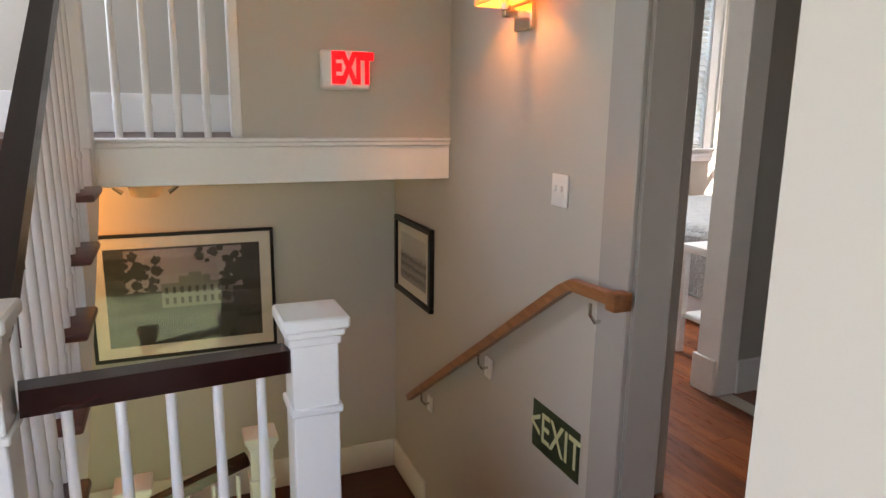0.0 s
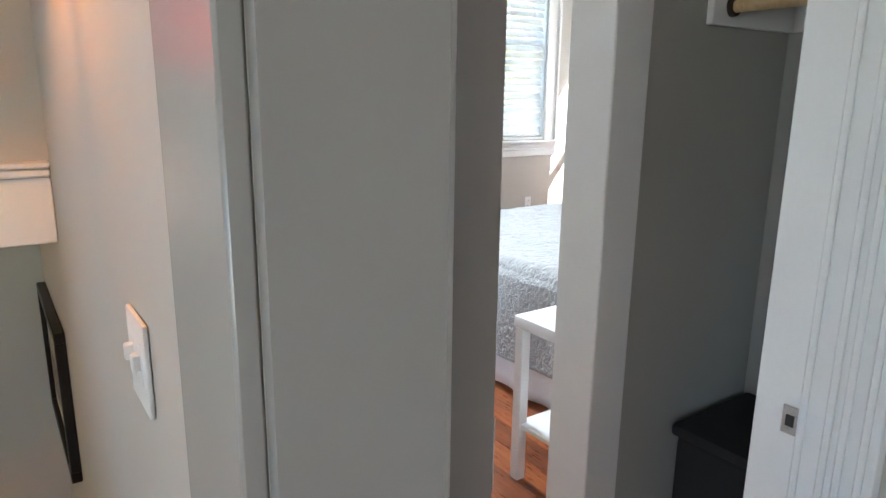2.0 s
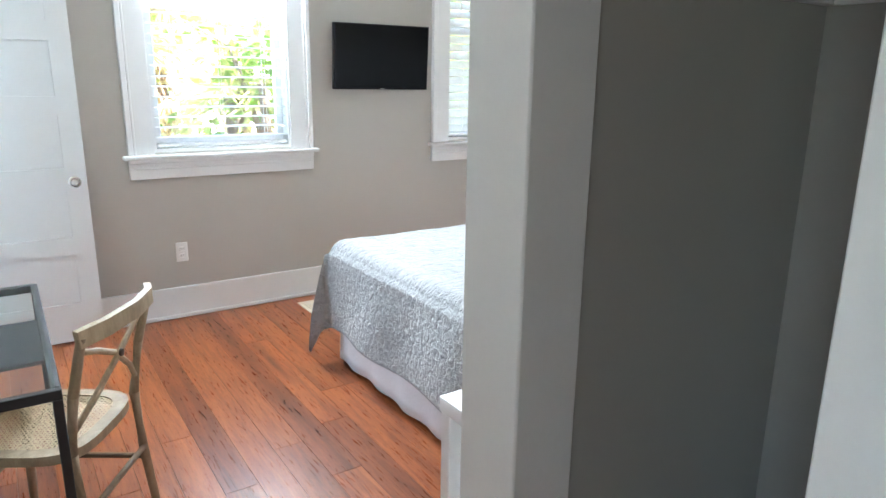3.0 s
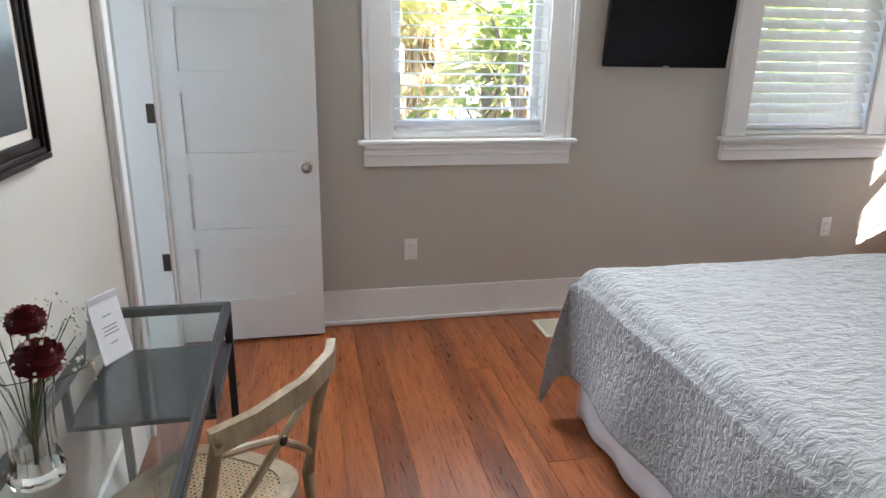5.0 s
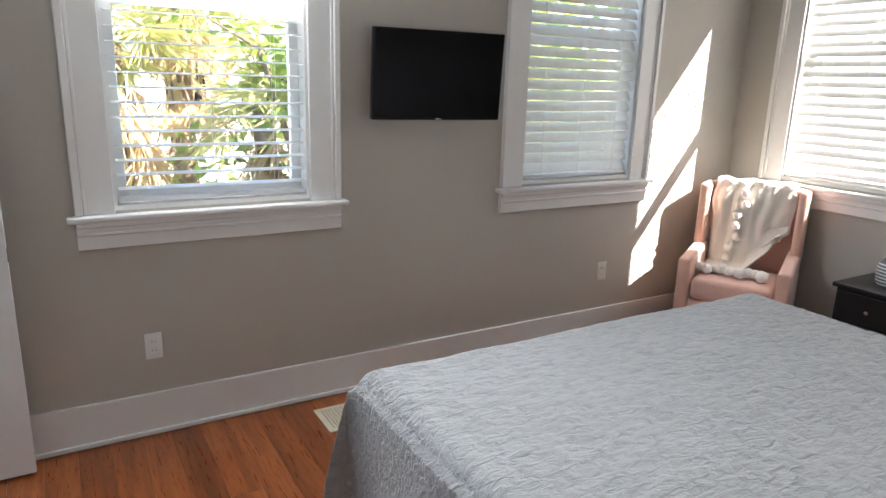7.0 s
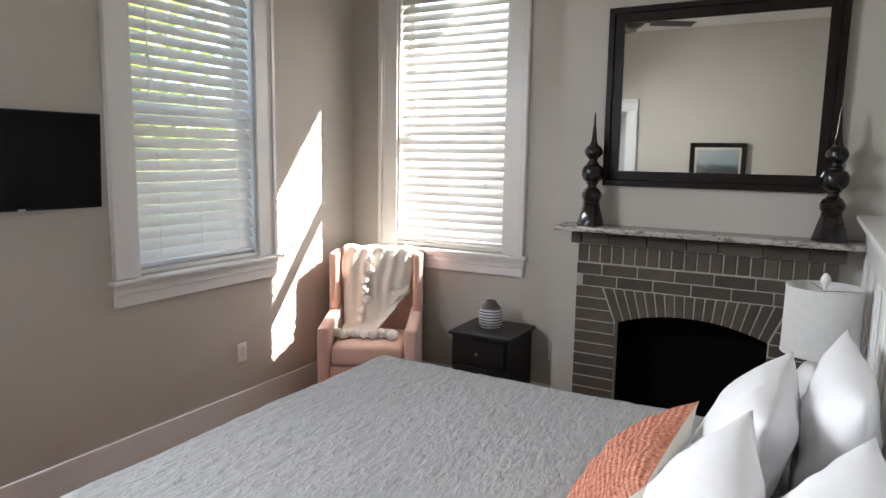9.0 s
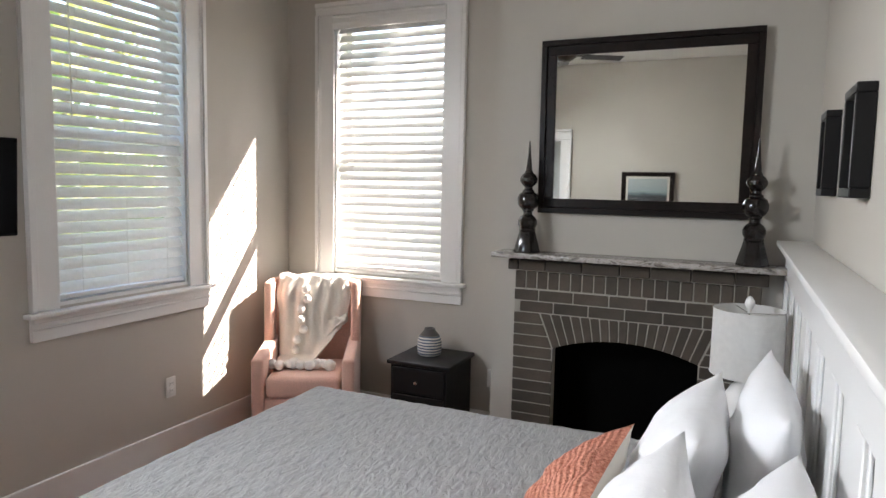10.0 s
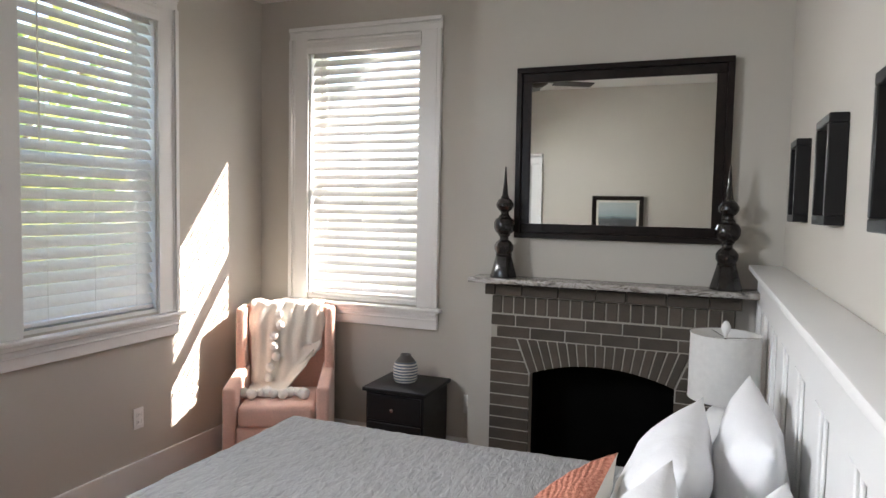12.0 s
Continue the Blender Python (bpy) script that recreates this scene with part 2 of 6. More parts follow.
M_PRINT = mottled("grey_print_ink", (0.35, 0.35, 0.38), 0.6)
M_STEM = mottled("green_stem", (0.07, 0.13, 0.035), 0.5, 0.2, 20, 90, 0.1)
M_PETAL = mottled("dark_red_petal", (0.15, 0.006, 0.014), 0.6, 0.25, 30, 120, 0.2)
M_FILLER = mottled("tiny_white_blossom", (0.66, 0.68, 0.55), 0.7, 0.1, 30, 90, 0.1)
M_REGISTER = mottled("cream_floor_register", (0.55, 0.50, 0.38), 0.45, 0.05, 6, 90, 0.05)
M_ROD = wood("pine_closet_rod", (0.38, 0.25, 0.12), (0.55, 0.38, 0.2), (0.64, 0.48, 0.28), 0.4, (1, 10, 10), False)
M_BIN = mottled("black_fabric_hamper", (0.012, 0.012, 0.013), 0.8, 0.2, 20, 200, 0.4)
M_VASE, _nt, _b = material("banded_stoneware", (0.3, 0.3, 0.3), 0.45)
_v = coords(_nt, (1, 1, 1))
_sx = _nt.nodes.new("ShaderNodeSeparateXYZ")
_nt.links.new(_v, _sx.inputs[0])
_w = _nt.nodes.new("ShaderNodeTexWave")
_w.bands_direction = "Z"
_w.inputs["Scale"].default_value, _w.inputs["Distortion"].default_value = 17, 1.6
_nt.links.new(_v, _w.inputs["Vector"])
_band = ramp(_nt, _w.outputs["Fac"], [(0.3, (0.10, 0.13, 0.19)), (0.5, (0.32, 0.34, 0.37)), (0.7, (0.70, 0.68, 0.63))])
_top = ramp(_nt, _sx.outputs["Z"], [(0.128, (0, 0, 0)), (0.136, (1, 1, 1))])
_nt.links.new(mix(_nt, _top, _band, (0.075, 0.07, 0.068)), _b.inputs["Base Color"])
bump(_nt, _b, noise_node(_nt, _v, 70), 0.3, 0.002)


def glassy(name, colour, rough=0.0, ior=1.45):
    m, nt, b = material(name, colour, rough)
    b.inputs["Transmission Weight"].default_value = 1.0
    b.inputs["IOR"].default_value = ior
    return m


M_GLASS = glassy("clear_crystal", (0.96, 0.98, 0.97))
M_WATER = glassy("vase_water", (0.95, 0.98, 0.95), 0.0, 1.33)


def thin_glass(name, tint, gloss=0.05):
    m = bpy.data.materials.new(name)
    m.use_nodes = True
    nt = m.node_tree
    nt.nodes.clear()
    out = nt.nodes.new("ShaderNodeOutputMaterial")
    tr, gl, mx = nt.nodes.new("ShaderNodeBsdfTransparent"), nt.nodes.new("ShaderNodeBsdfGlossy"), nt.nodes.new("ShaderNodeMixShader")
    tr.inputs[0].default_value = (*tint, 1)
    gl.inputs["Roughness"].default_value = 0.02
    mx.inputs[0].default_value = gloss
    nt.links.new(tr.outputs[0], mx.inputs[1])
    nt.links.new(gl.outputs[0], mx.inputs[2])
    nt.links.new(mx.outputs[0], out.inputs[0])
    return m


M_PANE = thin_glass("window_pane", (0.97, 0.98, 0.98))
M_DESKGLASS = thin_glass("green_grey_desk_glass", (0.92, 0.95, 0.94), 0.08)
M_PICGLASS = thin_glass("picture_glass", (0.99, 0.99, 0.99), 0.035)
M_MIRROR = mottled("silvered_mirror", (0.78, 0.78, 0.74), 0.015, 0.0, 2, 3, 0.0, 0.0, 1.0)
M_MIRROR.node_tree.nodes["Principled BSDF"].inputs["Roughness"].links and M_MIRROR.node_tree.links.remove(M_MIRROR.node_tree.nodes["Principled BSDF"].inputs["Roughness"].links[0])


def translucent(name, colour, through_part, rough=0.6):
    m = bpy.data.materials.new(name)
    m.use_nodes = True
    nt = m.node_tree
    b = nt.nodes["Principled BSDF"]
    b.inputs["Roughness"].default_value = rough
    v = coords(nt)
    c = ramp(nt, noise_node(nt, v, 40, 4), [(0.3, shade(colour, 0.96)), (0.7, shade(colour, 1.03))])
    nt.links.new(c, b.inputs["Base Color"])
    tl, mx = nt.nodes.new("ShaderNodeBsdfTranslucent"), nt.nodes.new("ShaderNodeMixShader")
    nt.links.new(c, tl.inputs[0])
    mx.inputs[0].default_value = through_part
    nt.links.new(b.outputs[0], mx.inputs[1])
    nt.links.new(tl.outputs[0], mx.inputs[2])
    nt.links.new(mx.outputs[0], nt.nodes["Material Output"].inputs[0])
    return m


M_SLAT = translucent("white_blind_slat", (0.86, 0.86, 0.85), 0.03, 0.45)
M_SHADE = translucent("white_linen_shade", (0.84, 0.83, 0.81), 0.35, 0.9)
M_LEAF = translucent("garden_leaf", (0.17, 0.27, 0.05), 0.45, 0.5)
M_LEAF2 = translucent("yellow_green_leaf", (0.46, 0.47, 0.13), 0.45, 0.5)
M_FROND = translucent("palm_frond", (0.42, 0.42, 0.15), 0.35, 0.5)
M_DRY = translucent("dry_palm_frond", (0.54, 0.40, 0.22), 0.3, 0.7)
M_BARK = mottled("grey_brown_bark", (0.17, 0.12, 0.085), 0.9, 0.3, 6, 40, 0.8, 0.01)
M_LAWN = mottled("garden_ground", (0.10, 0.13, 0.045), 0.95, 0.35, 1.5, 30, 0.6, 0.02)
M_STUCCO = mottled("pale_house_siding", (0.62, 0.60, 0.56), 0.85, 0.08, 2, 60, 0.2, 0.002)
M_ROOF = mottled("grey_roof_shingle", (0.16, 0.15, 0.15), 0.9, 0.2, 3, 40, 0.4, 0.004)


def glow(name, colour, strength):
    m, nt, b = material(name, colour, 0.5)
    b.inputs["Emission Color"].default_value = (*colour, 1)
    b.inputs["Emission Strength"].default_value = strength
    return m


M_RED = glow("lit_red_letter", (0.8, 0.002, 0.004), 0.32)
M_GREEN = mottled("dark_green_sign", (0.018, 0.035, 0.014), 0.4, 0.05)
M_PHOS = mottled("pale_phosphor", (0.60, 0.62, 0.38), 0.5, 0.03)


# ---- mesh helpers ----
def add_box(bm, a, b, bev=0.0, seg=1):
    r = bmesh.ops.create_cube(bm, size=1)
    vs = r["verts"]
    for v in vs:
        v.co = Vector([(a[i] + b[i]) / 2 + v.co[i] * (b[i] - a[i]) for i in range(3)])
    if bev > 0:
        es = {e for v in vs for e in v.link_edges}
        bmesh.ops.bevel(bm, geom=list(es), offset=bev, segments=seg, affect="EDGES", profile=0.5)
    return bm


def box_bm(a, b, bev=0.0, seg=1):
    return add_box(bmesh.new(), a, b, bev, seg)


def add_lathe(bm, prof, n=24, at=(0, 0, 0), cap=True):
    rings = []
    for r, z in prof:
        rings.append([bm.verts.new((at[0] + r * math.cos(2 * math.pi * i / n), at[1] + r * math.sin(2 * math.pi * i / n), at[2] + z)) for i in range(n)])
    for p, q in zip(rings, rings[1:]):
        for i in range(n):
            bm.faces.new((p[i], p[(i + 1) % n], q[(i + 1) % n], q[i]))
    if cap:
        bm.faces.new(rings[0][::-1])
        bm.faces.new(rings[-1])
    return bm


def lathe_bm(prof, n=24, at=(0, 0, 0), cap=True):
    return add_lathe(bmesh.new(), prof, n, at, cap)


def add_tube(bm, pts, radii, n=10):
    """A tube along points; radii is one number or one a point."""
    pts = [Vector(p) for p in pts]
    rs = radii if isinstance(radii, (list, tuple)) else [radii] * len(pts)
    rings = []
    up = Vector((0, 0, 1))
    for i, p in enumerate(pts):
        d = (pts[min(i + 1, len(pts) - 1)] - pts[max(i - 1, 0)]).normalized()
        s = d.cross(up)
        if s.length < 0.05:
            s = d.cross(Vector((1, 0, 0)))
        s.normalize()
        t = s.cross(d).normalized()
        rings.append([bm.verts.new(p + rs[i] * (s * math.cos(2 * math.pi * k / n) + t * math.sin(2 * math.pi * k / n))) for k in range(n)])
    for a, b in zip(rings, rings[1:]):
        for k in range(n):
            bm.faces.new((a[k], a[(k + 1) % n], b[(k + 1) % n], b[k]))
    bm.faces.new(rings[0][::-1])
    bm.faces.new(rings[-1])
    return bm


def tube_bm(pts, radii, n=10):
    return add_tube(bmesh.new(), pts, radii, n)


def sweep_bar(pts, w, h, up=(0, 0, 1)):
    """A rectangular bar along points, w across and h along up."""
    bm = bmesh.new()
    pts = [Vector(p) for p in pts]
    u0 = Vector(up)
    rings = []
    for i, p in enumerate(pts):
        d = (pts[min(i + 1, len(pts) - 1)] - pts[max(i - 1, 0)]).normalized()
        s = d.cross(u0).normalized()
        u = s.cross(d).normalized()
        rings.append([bm.verts.new(p + s * (w / 2 * a) + u * (h / 2 * b)) for a, b in ((-1, -1), (1, -1), (1, 1), (-1, 1))])
    for a, b in zip(rings, rings[1:]):
        for k in range(4):
            bm.faces.new((a[k], a[(k + 1) % 4], b[(k + 1) % 4], b[k]))
    bm.faces.new(rings[0][::-1])
    bm.faces.new(rings[-1])
    es = [e for e in bm.edges if len(e.link_faces) == 2 and e.calc_face_angle(0) > 0.9]
    bmesh.ops.bevel(bm, geom=es, offset=min(w, h) * 0.18, segments=2, affect="EDGES", profile=0.5)
    return bm


def mesh_of(name, bm, mat, smooth=None):
    bmesh.ops.recalc_face_normals(bm, faces=bm.faces)
    me = bpy.data.meshes.new(name)
    bm.to_mesh(me)
    bm.free()
    me.materials.append(mat)
    if smooth is not None:
        me.shade_smooth()
        if smooth < 180:
            me.set_sharp_from_angle(angle=radians(smooth))
    return me


def part(name, bm, mat, parent, label="", smooth=40, m=None):
    ob = new(name, mesh_of(name, bm, mat, smooth))
    ob.parent = parent
    if m is not None:
        ob.matrix_basis = m
    return tagged(ob, label) if label else ob


def piece(name, me, parent, m):
    ob = new(name, me)
    ob.parent = parent
    ob.matrix_basis = m
    return ob


def thing(name, label, category, m=None, group="", kind=""):
    ob = new(name)
    if m is not None:
        ob.matrix_basis = m
    return tagged(ob, label, category, group, kind)


def solid(name, bm, mat, label, category, m=None, group="", kind="", smooth=40):
    ob = new(name, mesh_of(name, bm, mat, smooth))
    if m is not None:
        ob.matrix_basis = m
    return tagged(ob, label, category, group, kind)


def wall_bm(axis, u0, u1, n0, n1, z0, z1, openings=()):
    """A wall along x or y with rectangular openings (u0, u1, z0, z1) through it, as one skin."""
    us = sorted({u0, u1, *[o[0] for o in openings], *[o[1] for o in openings]})
    zs = sorted({z0, z1, *[o[2] for o in openings], *[o[3] for o in openings]})
    full = {}
    for i in range(len(us) - 1):
        for j in range(len(zs) - 1):
            cu, cz = (us[i] + us[i + 1]) / 2, (zs[j] + zs[j + 1]) / 2
            full[i, j] = not any(o[0] < cu < o[1] and o[2] < cz < o[3] for o in openings)
    bm = bmesh.new()
    cache = {}

    def vert(u, n, z):
        k = (round(u, 4), round(n, 4), round(z, 4))
        if k not in cache:
            cache[k] = bm.verts.new((u, n, z) if axis == "x" else (n, u, z))
        return cache[k]

    for (i, j), f in full.items():
        if not f:
            continue
        a, b, c, d = us[i], us[i + 1], zs[j], zs[j + 1]
        bm.faces.new([vert(a, n0, c), vert(b, n0, c), vert(b, n0, d), vert(a, n0, d)])
        bm.faces.new([vert(a, n1, c), vert(a, n1, d), vert(b, n1, d), vert(b, n1, c)])
        for di, dj, q in ((-1, 0, (a, c, a, d)), (1, 0, (b, c, b, d)), (0, -1, (a, c, b, c)), (0, 1, (a, d, b, d))):
            if not full.get((i + di, j + dj), False):
                bm.faces.new([vert(q[0], n0, q[1]), vert(q[2], n0, q[3]), vert(q[2], n1, q[3]), vert(q[0], n1, q[1])])
    return bm


def wall(name, axis, u0, u1, n0, n1, z0, z1, openings=(), mat=None, label="smooth greige painted plaster wall"):
    return solid(name, wall_bm(axis, u0, u1, n0, n1, z0, z1, openings), mat or M_WALL, label, "wall", kind="structure", smooth=None)


# ---- the bedroom's shell ----
XL, XR, YN, YS, CEIL = 1.59, 6.73, 6.0, 2.56, 3.17     # left wall, window wall, north wall, headboard wall
OUT = 0.18
W1, W2, W3 = (2.726, 3.595), (4.862, 5.73), (4.725, 5.595)
WIN = (1.06, 2.885)
wall("wall_north", "x", XL - 0.14, XR + OUT, YN, YN + OUT, -0.1, 4.1, [(*W1, *WIN), (*W2, *WIN)])
wall("wall_east", "y", YS - 0.12, YN, XR, XR + OUT, -0.1, 3.3, [(*W3, *WIN)])
wall("wall_west", "y", -2.5, YN, 1.45, XL, -1.4, 4.1, [(0.83, 1.70, 0.0, 2.06), (5.10, 5.83, 0.0, 2.21)])
wall("wall_headboard", "x", 2.60, XR, YS - 0.12, YS, -0.1, 3.3)
wall("wall_closet_front", "y", 0.55, YS - 0.12, 2.60, 2.70, -0.1, 3.3, [(1.93, 2.432, 0.0, 2.06)])
wall("wall_vestibule_south", "x", XL, 2.70, 0.43, 0.55, -0.1, 3.3)
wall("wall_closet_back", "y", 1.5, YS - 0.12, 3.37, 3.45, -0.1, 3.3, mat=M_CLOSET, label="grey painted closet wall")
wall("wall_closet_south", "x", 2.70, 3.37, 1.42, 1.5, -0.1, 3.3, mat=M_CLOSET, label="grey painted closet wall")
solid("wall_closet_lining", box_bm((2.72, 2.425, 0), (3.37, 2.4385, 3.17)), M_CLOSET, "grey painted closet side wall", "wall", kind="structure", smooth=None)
solid("ceiling", box_bm((XL, 0.43, CEIL), (XR + OUT, YN, CEIL + 0.12)), M_CEIL, "flat white painted bedroom ceiling", "ceiling", kind="structure", smooth=None)

# chimney breast
BX = 6.50
solid("chimney_breast", wall_bm("y", YS, 4.275, BX, XR, 0, CEIL, [(3.02, 3.90, 0.0, 0.92)]), M_WALL, "greige plaster chimney breast", "wall", kind="structure", smooth=None)

# hall shell
wall("wall_stair_north", "x", -1.7, 1.45, 4.20, 4.32, -1.4, 4.1)
# the opening at y -1.0 to 0.2 is made up for the west fill lamp
wall("wall_hall_west", "y", -2.5, 4.2, -1.82, -1.70, -1.4, 4.1, [(3.40, 4.10, 1.8, 3.0), (-1.0, 0.2, 0.9, 2.4)])
wall("wall_hall_south", "x", -1.7, 1.45, -2.62, -2.5, -1.4, 4.1, [(-1.1, 0.2, 1.1, 2.4)])
solid("ceiling_hall", box_bm((-1.82, -2.62, 4.1), (XL, YN + OUT, 4.2)), M_CEIL, "white painted stair hall ceiling", "ceiling", kind="structure", smooth=None)
wall("wall_landing", "x", 0.40, 1.45, 3.27, 3.37, 1.285, 4.1)
wall("wall_hall_return", "y", -2.5, 0.36, 0.50, 0.60, 0, 4.1)
wall("wall_bath_south", "x", -0.6, 1.45, 4.62, 4.72, 0, 4.1)
wall("wall_bath_west", "y", 4.72, 6.0, -0.7, -0.6, 0, 4.1)
wall("wall_bath_north", "x", -0.7, 1.45, 6.0, 6.12, 0, 4.1, [(0.25, 0.95, 1.35, 2.25)])
solid("floor_bath", box_bm((-0.7, 4.32, -0.1), (1.45, 6.0, 0)), mottled("pale_bath_tile", (0.5, 0.5, 0.5), 0.3, 0.06), "pale tiled bathroom floor", "floor", kind="structure", smooth=None)

# floors: a dark bed with planks above it
floor = solid("floor", add_box(box_bm((XL + 0.001, 0.43, -0.12), (XR, YN, -0.02)), (2.6, 1.5, -0.12), (3.37, 2.44, -0.021)), M_SUB, "orange-brown heart pine plank floor, worn and glossy", "floor", kind="structure", smooth=None)
hall_floor = solid("floor_hall", add_box(add_box(box_bm((-1.7, -2.5, -0.2), (1.45, 1.40, -0.02)), (0.30, 1.40, -0.2), (1.45, 1.86, -0.02)), (-1.7, 1.40, -0.2), (-0.22, 1.50, -0.02)), M_SUB, "heart pine plank floor of the upper hall", "floor", kind="structure", smooth=None)
landing_low = solid("floor_landing_low", box_bm((-1.2, 3.56, -1.25), (1.45, 4.2, -1.09)), M_TREAD, "dark red wooden half landing below the hall", "floor", kind="structure", smooth=None)
solid("floor_lower_hall", box_bm((-1.7, 0.2, -2.6), (1.45, 3.56, -2.5)), M_TREAD, "dark lower storey floor under the stairs", "floor", kind="structure", smooth=None)


def base_board(name, pts_a, pts_b, h=0.20, t=0.018, cap=True):
    """A flat baseboard between two points along a wall; t is its thickness away from the wall, as a signed (x, y)."""
    (x0, y0), (x1, y1) = pts_a, pts_b
    bm = box_bm((min(x0, x1), min(y0, y1), 0.0), (max(x0, x1), max(y0, y1), h), 0.003)
    return solid(name, bm, M_TRIM, "wide flat white painted baseboard", "baseboard", kind="structure")


base_board("baseboard_north", (XL + 0.02, YN - 0.018), (XR, YN))
base_board("baseboard_north_shoe", (XL + 0.02, YN - 0.034), (XR - 0.02, YN - 0.0185), 0.022)
base_board("baseboard_west", (XL, 2.6), (XL + 0.018, 4.965))
base_board("baseboard_west_entry", (XL, 1.82), (XL + 0.018, 2.6))
base_board("baseboard_east", (XR - 0.018, 4.275), (XR, YN - 0.02))
base_board("baseboard_headboard", (2.75, YS), (6.48, YS + 0.018))
base_board("baseboard_closet", (2.72, 2.405), (3.35, 2.424), 0.18)
base_board("baseboard_closet_back", (3.352, 1.5), (3.3695, 2.40), 0.18)
bm = box_bm((1.432, 3.58, -1.09), (1.449, 4.19, -0.885), 0.003)
add_box(bm, (-1.2, 4.182, -1.09), (1.43, 4.199, -0.885), 0.003)
solid("baseboard_landing", bm, M_TRIM, "white baseboard round the half landing", "baseboard", kind="structure")


def banded_casing(parent, name, x0, x1, z0, z1, outer_left, horizontal=False):
    w = 0.030
    bm = box_bm((x0, -0.018, z0), (x1, 0, z1), 0.002)
    if horizontal:
        add_box(bm, (x0, -0.034, z1 - w), (x1, -0.0175, z1), 0.004)
        add_box(bm, (x0, -0.024, z1 - w - 0.016), (x1, -0.0175, z1 - w - 0.002), 0.003)
    elif outer_left:
        add_box(bm, (x0, -0.034, z0), (x0 + w, -0.0175, z1), 0.004)
        add_box(bm, (x0 + w + 0.002, -0.024, z0), (x0 + w + 0.016, -0.0175, z1), 0.003)
    else:
        add_box(bm, (x1 - w, -0.034, z0), (x1, -0.0175, z1), 0.004)
        add_box(bm, (x1 - w - 0.016, -0.024, z0), (x1 - w - 0.002, -0.0175, z1), 0.003)
    return part(name, bm, M_TRIM, parent)


def sash_bm(x0, x1, y0, y1, z0, z1, st=0.045, bot=0.06, top=0.045):
    bm = box_bm((x0, y0, z0), (x0 + st, y1, z1), 0.003)
    add_box(bm, (x1 - st, y0, z0), (x1, y1, z1), 0.003)
    add_box(bm, (x0 + st, y0 + 0.001, z0), (x1 - st, y1 - 0.001, z0 + bot), 0.003)
    add_box(bm, (x0 + st, y0 + 0.001, z1 - top), (x1 - st, y1 - 0.001, z1), 0.003)
    return bm


def sash_window(name, m, half, label):
    """A double-hung window: its wall's inner face is y = 0, the room at -y."""
    w = thing(name, label, "window", m, kind="structure")
    c, z0, z1 = 0.148, WIN[0], WIN[1]
    banded_casing(w, "side_casing", -half - c, -half + 0.004, z0 - 0.01, z1 - 0.004, True)
    banded_casing(w, "side_casing", half - 0.004, half + c, z0 - 0.01, z1 - 0.004, False)
    banded_casing(w, "head_casing", -half - c - 0.002, half + c + 0.002, z1 - 0.006, z1 + 0.080, True, True)
    part("window_stool", box_bm((-half - c - 0.03, -0.062, z0 - 0.036), (half + c + 0.03, 0.0, z0 - 0.012), 0.006, 2), M_TRIM, w)
    bm = box_bm((-half - c, -0.026, z0 - 0.155), (half + c, 0, z0 - 0.037), 0.002)
    add_box(bm, (-half - c, -0.040, z0 - 0.062), (half + c, -0.0255, z0 - 0.037), 0.004)
    add_box(bm, (-half - c, -0.034, z0 - 0.098), (half + c, -0.0255, z0 - 0.084), 0.004)
    part("apron", bm, M_TRIM, w)
    bm = box_bm((-half, 0.001, z0), (-half + 0.018, OUT, z1))
    add_box(bm, (half - 0.018, 0.001, z0), (half, OUT, z1))
    add_box(bm, (-half + 0.018, 0.001, z1 - 0.018), (half - 0.018, OUT, z1))
    add_box(bm, (-half + 0.018, 0.001, z0), (half - 0.018, OUT + 0.04, z0 + 0.02))
    part("jamb_lining", bm, M_TRIM, w)
    a = half - 0.02
    mid = 1.93
    lo = part("lower_sash", sash_bm(-a, a, 0.085, 0.12, z0 + 0.022, mid + 0.02), M_TRIM, w)
    up = part("upper_sash", sash_bm(-a, a, 0.125, 0.16, mid - 0.02, z1 - 0.02), M_TRIM, w)
    for s, y, za, zb in ((lo, 0.10, z0 + 0.08, mid - 0.023), (up, 0.14, mid + 0.038, z1 - 0.063)):
        p = part("pane", box_bm((-a + 0.043, y, za), (a - 0.043, y + 0.004, zb)), M_PANE, s)
        p.visible_shadow = False
    return w


def slat_mesh(width, depth, thick=0.003):
    bm = bmesh.new()
    n = 5
    rows = []
    for k in range(n):
        t = k / (n - 1) - 0.5
        crown = 0.004 * (1 - (2 * t) ** 2)
        rows.append([[bm.verts.new((sx * width / 2, t * depth, crown + sz)) for sz in (0, thick)] for sx in (-1, 1)])
    for p, q in zip(rows, rows[1:]):
        bm.faces.new((p[0][1], p[1][1], q[1][1], q[0][1]))
        bm.faces.new((p[0][0], q[0][0], q[1][0], p[1][0]))
        for s in (0, 1):
            bm.faces.new((p[s][0], p[s][1], q[s][1], q[s][0]))
    for r in (rows[0], rows[-1]):
        bm.faces.new((r[0][0], r[1][0], r[1][1], r[0][1]))
    return mesh_of("slat", bm, M_SLAT, 30)


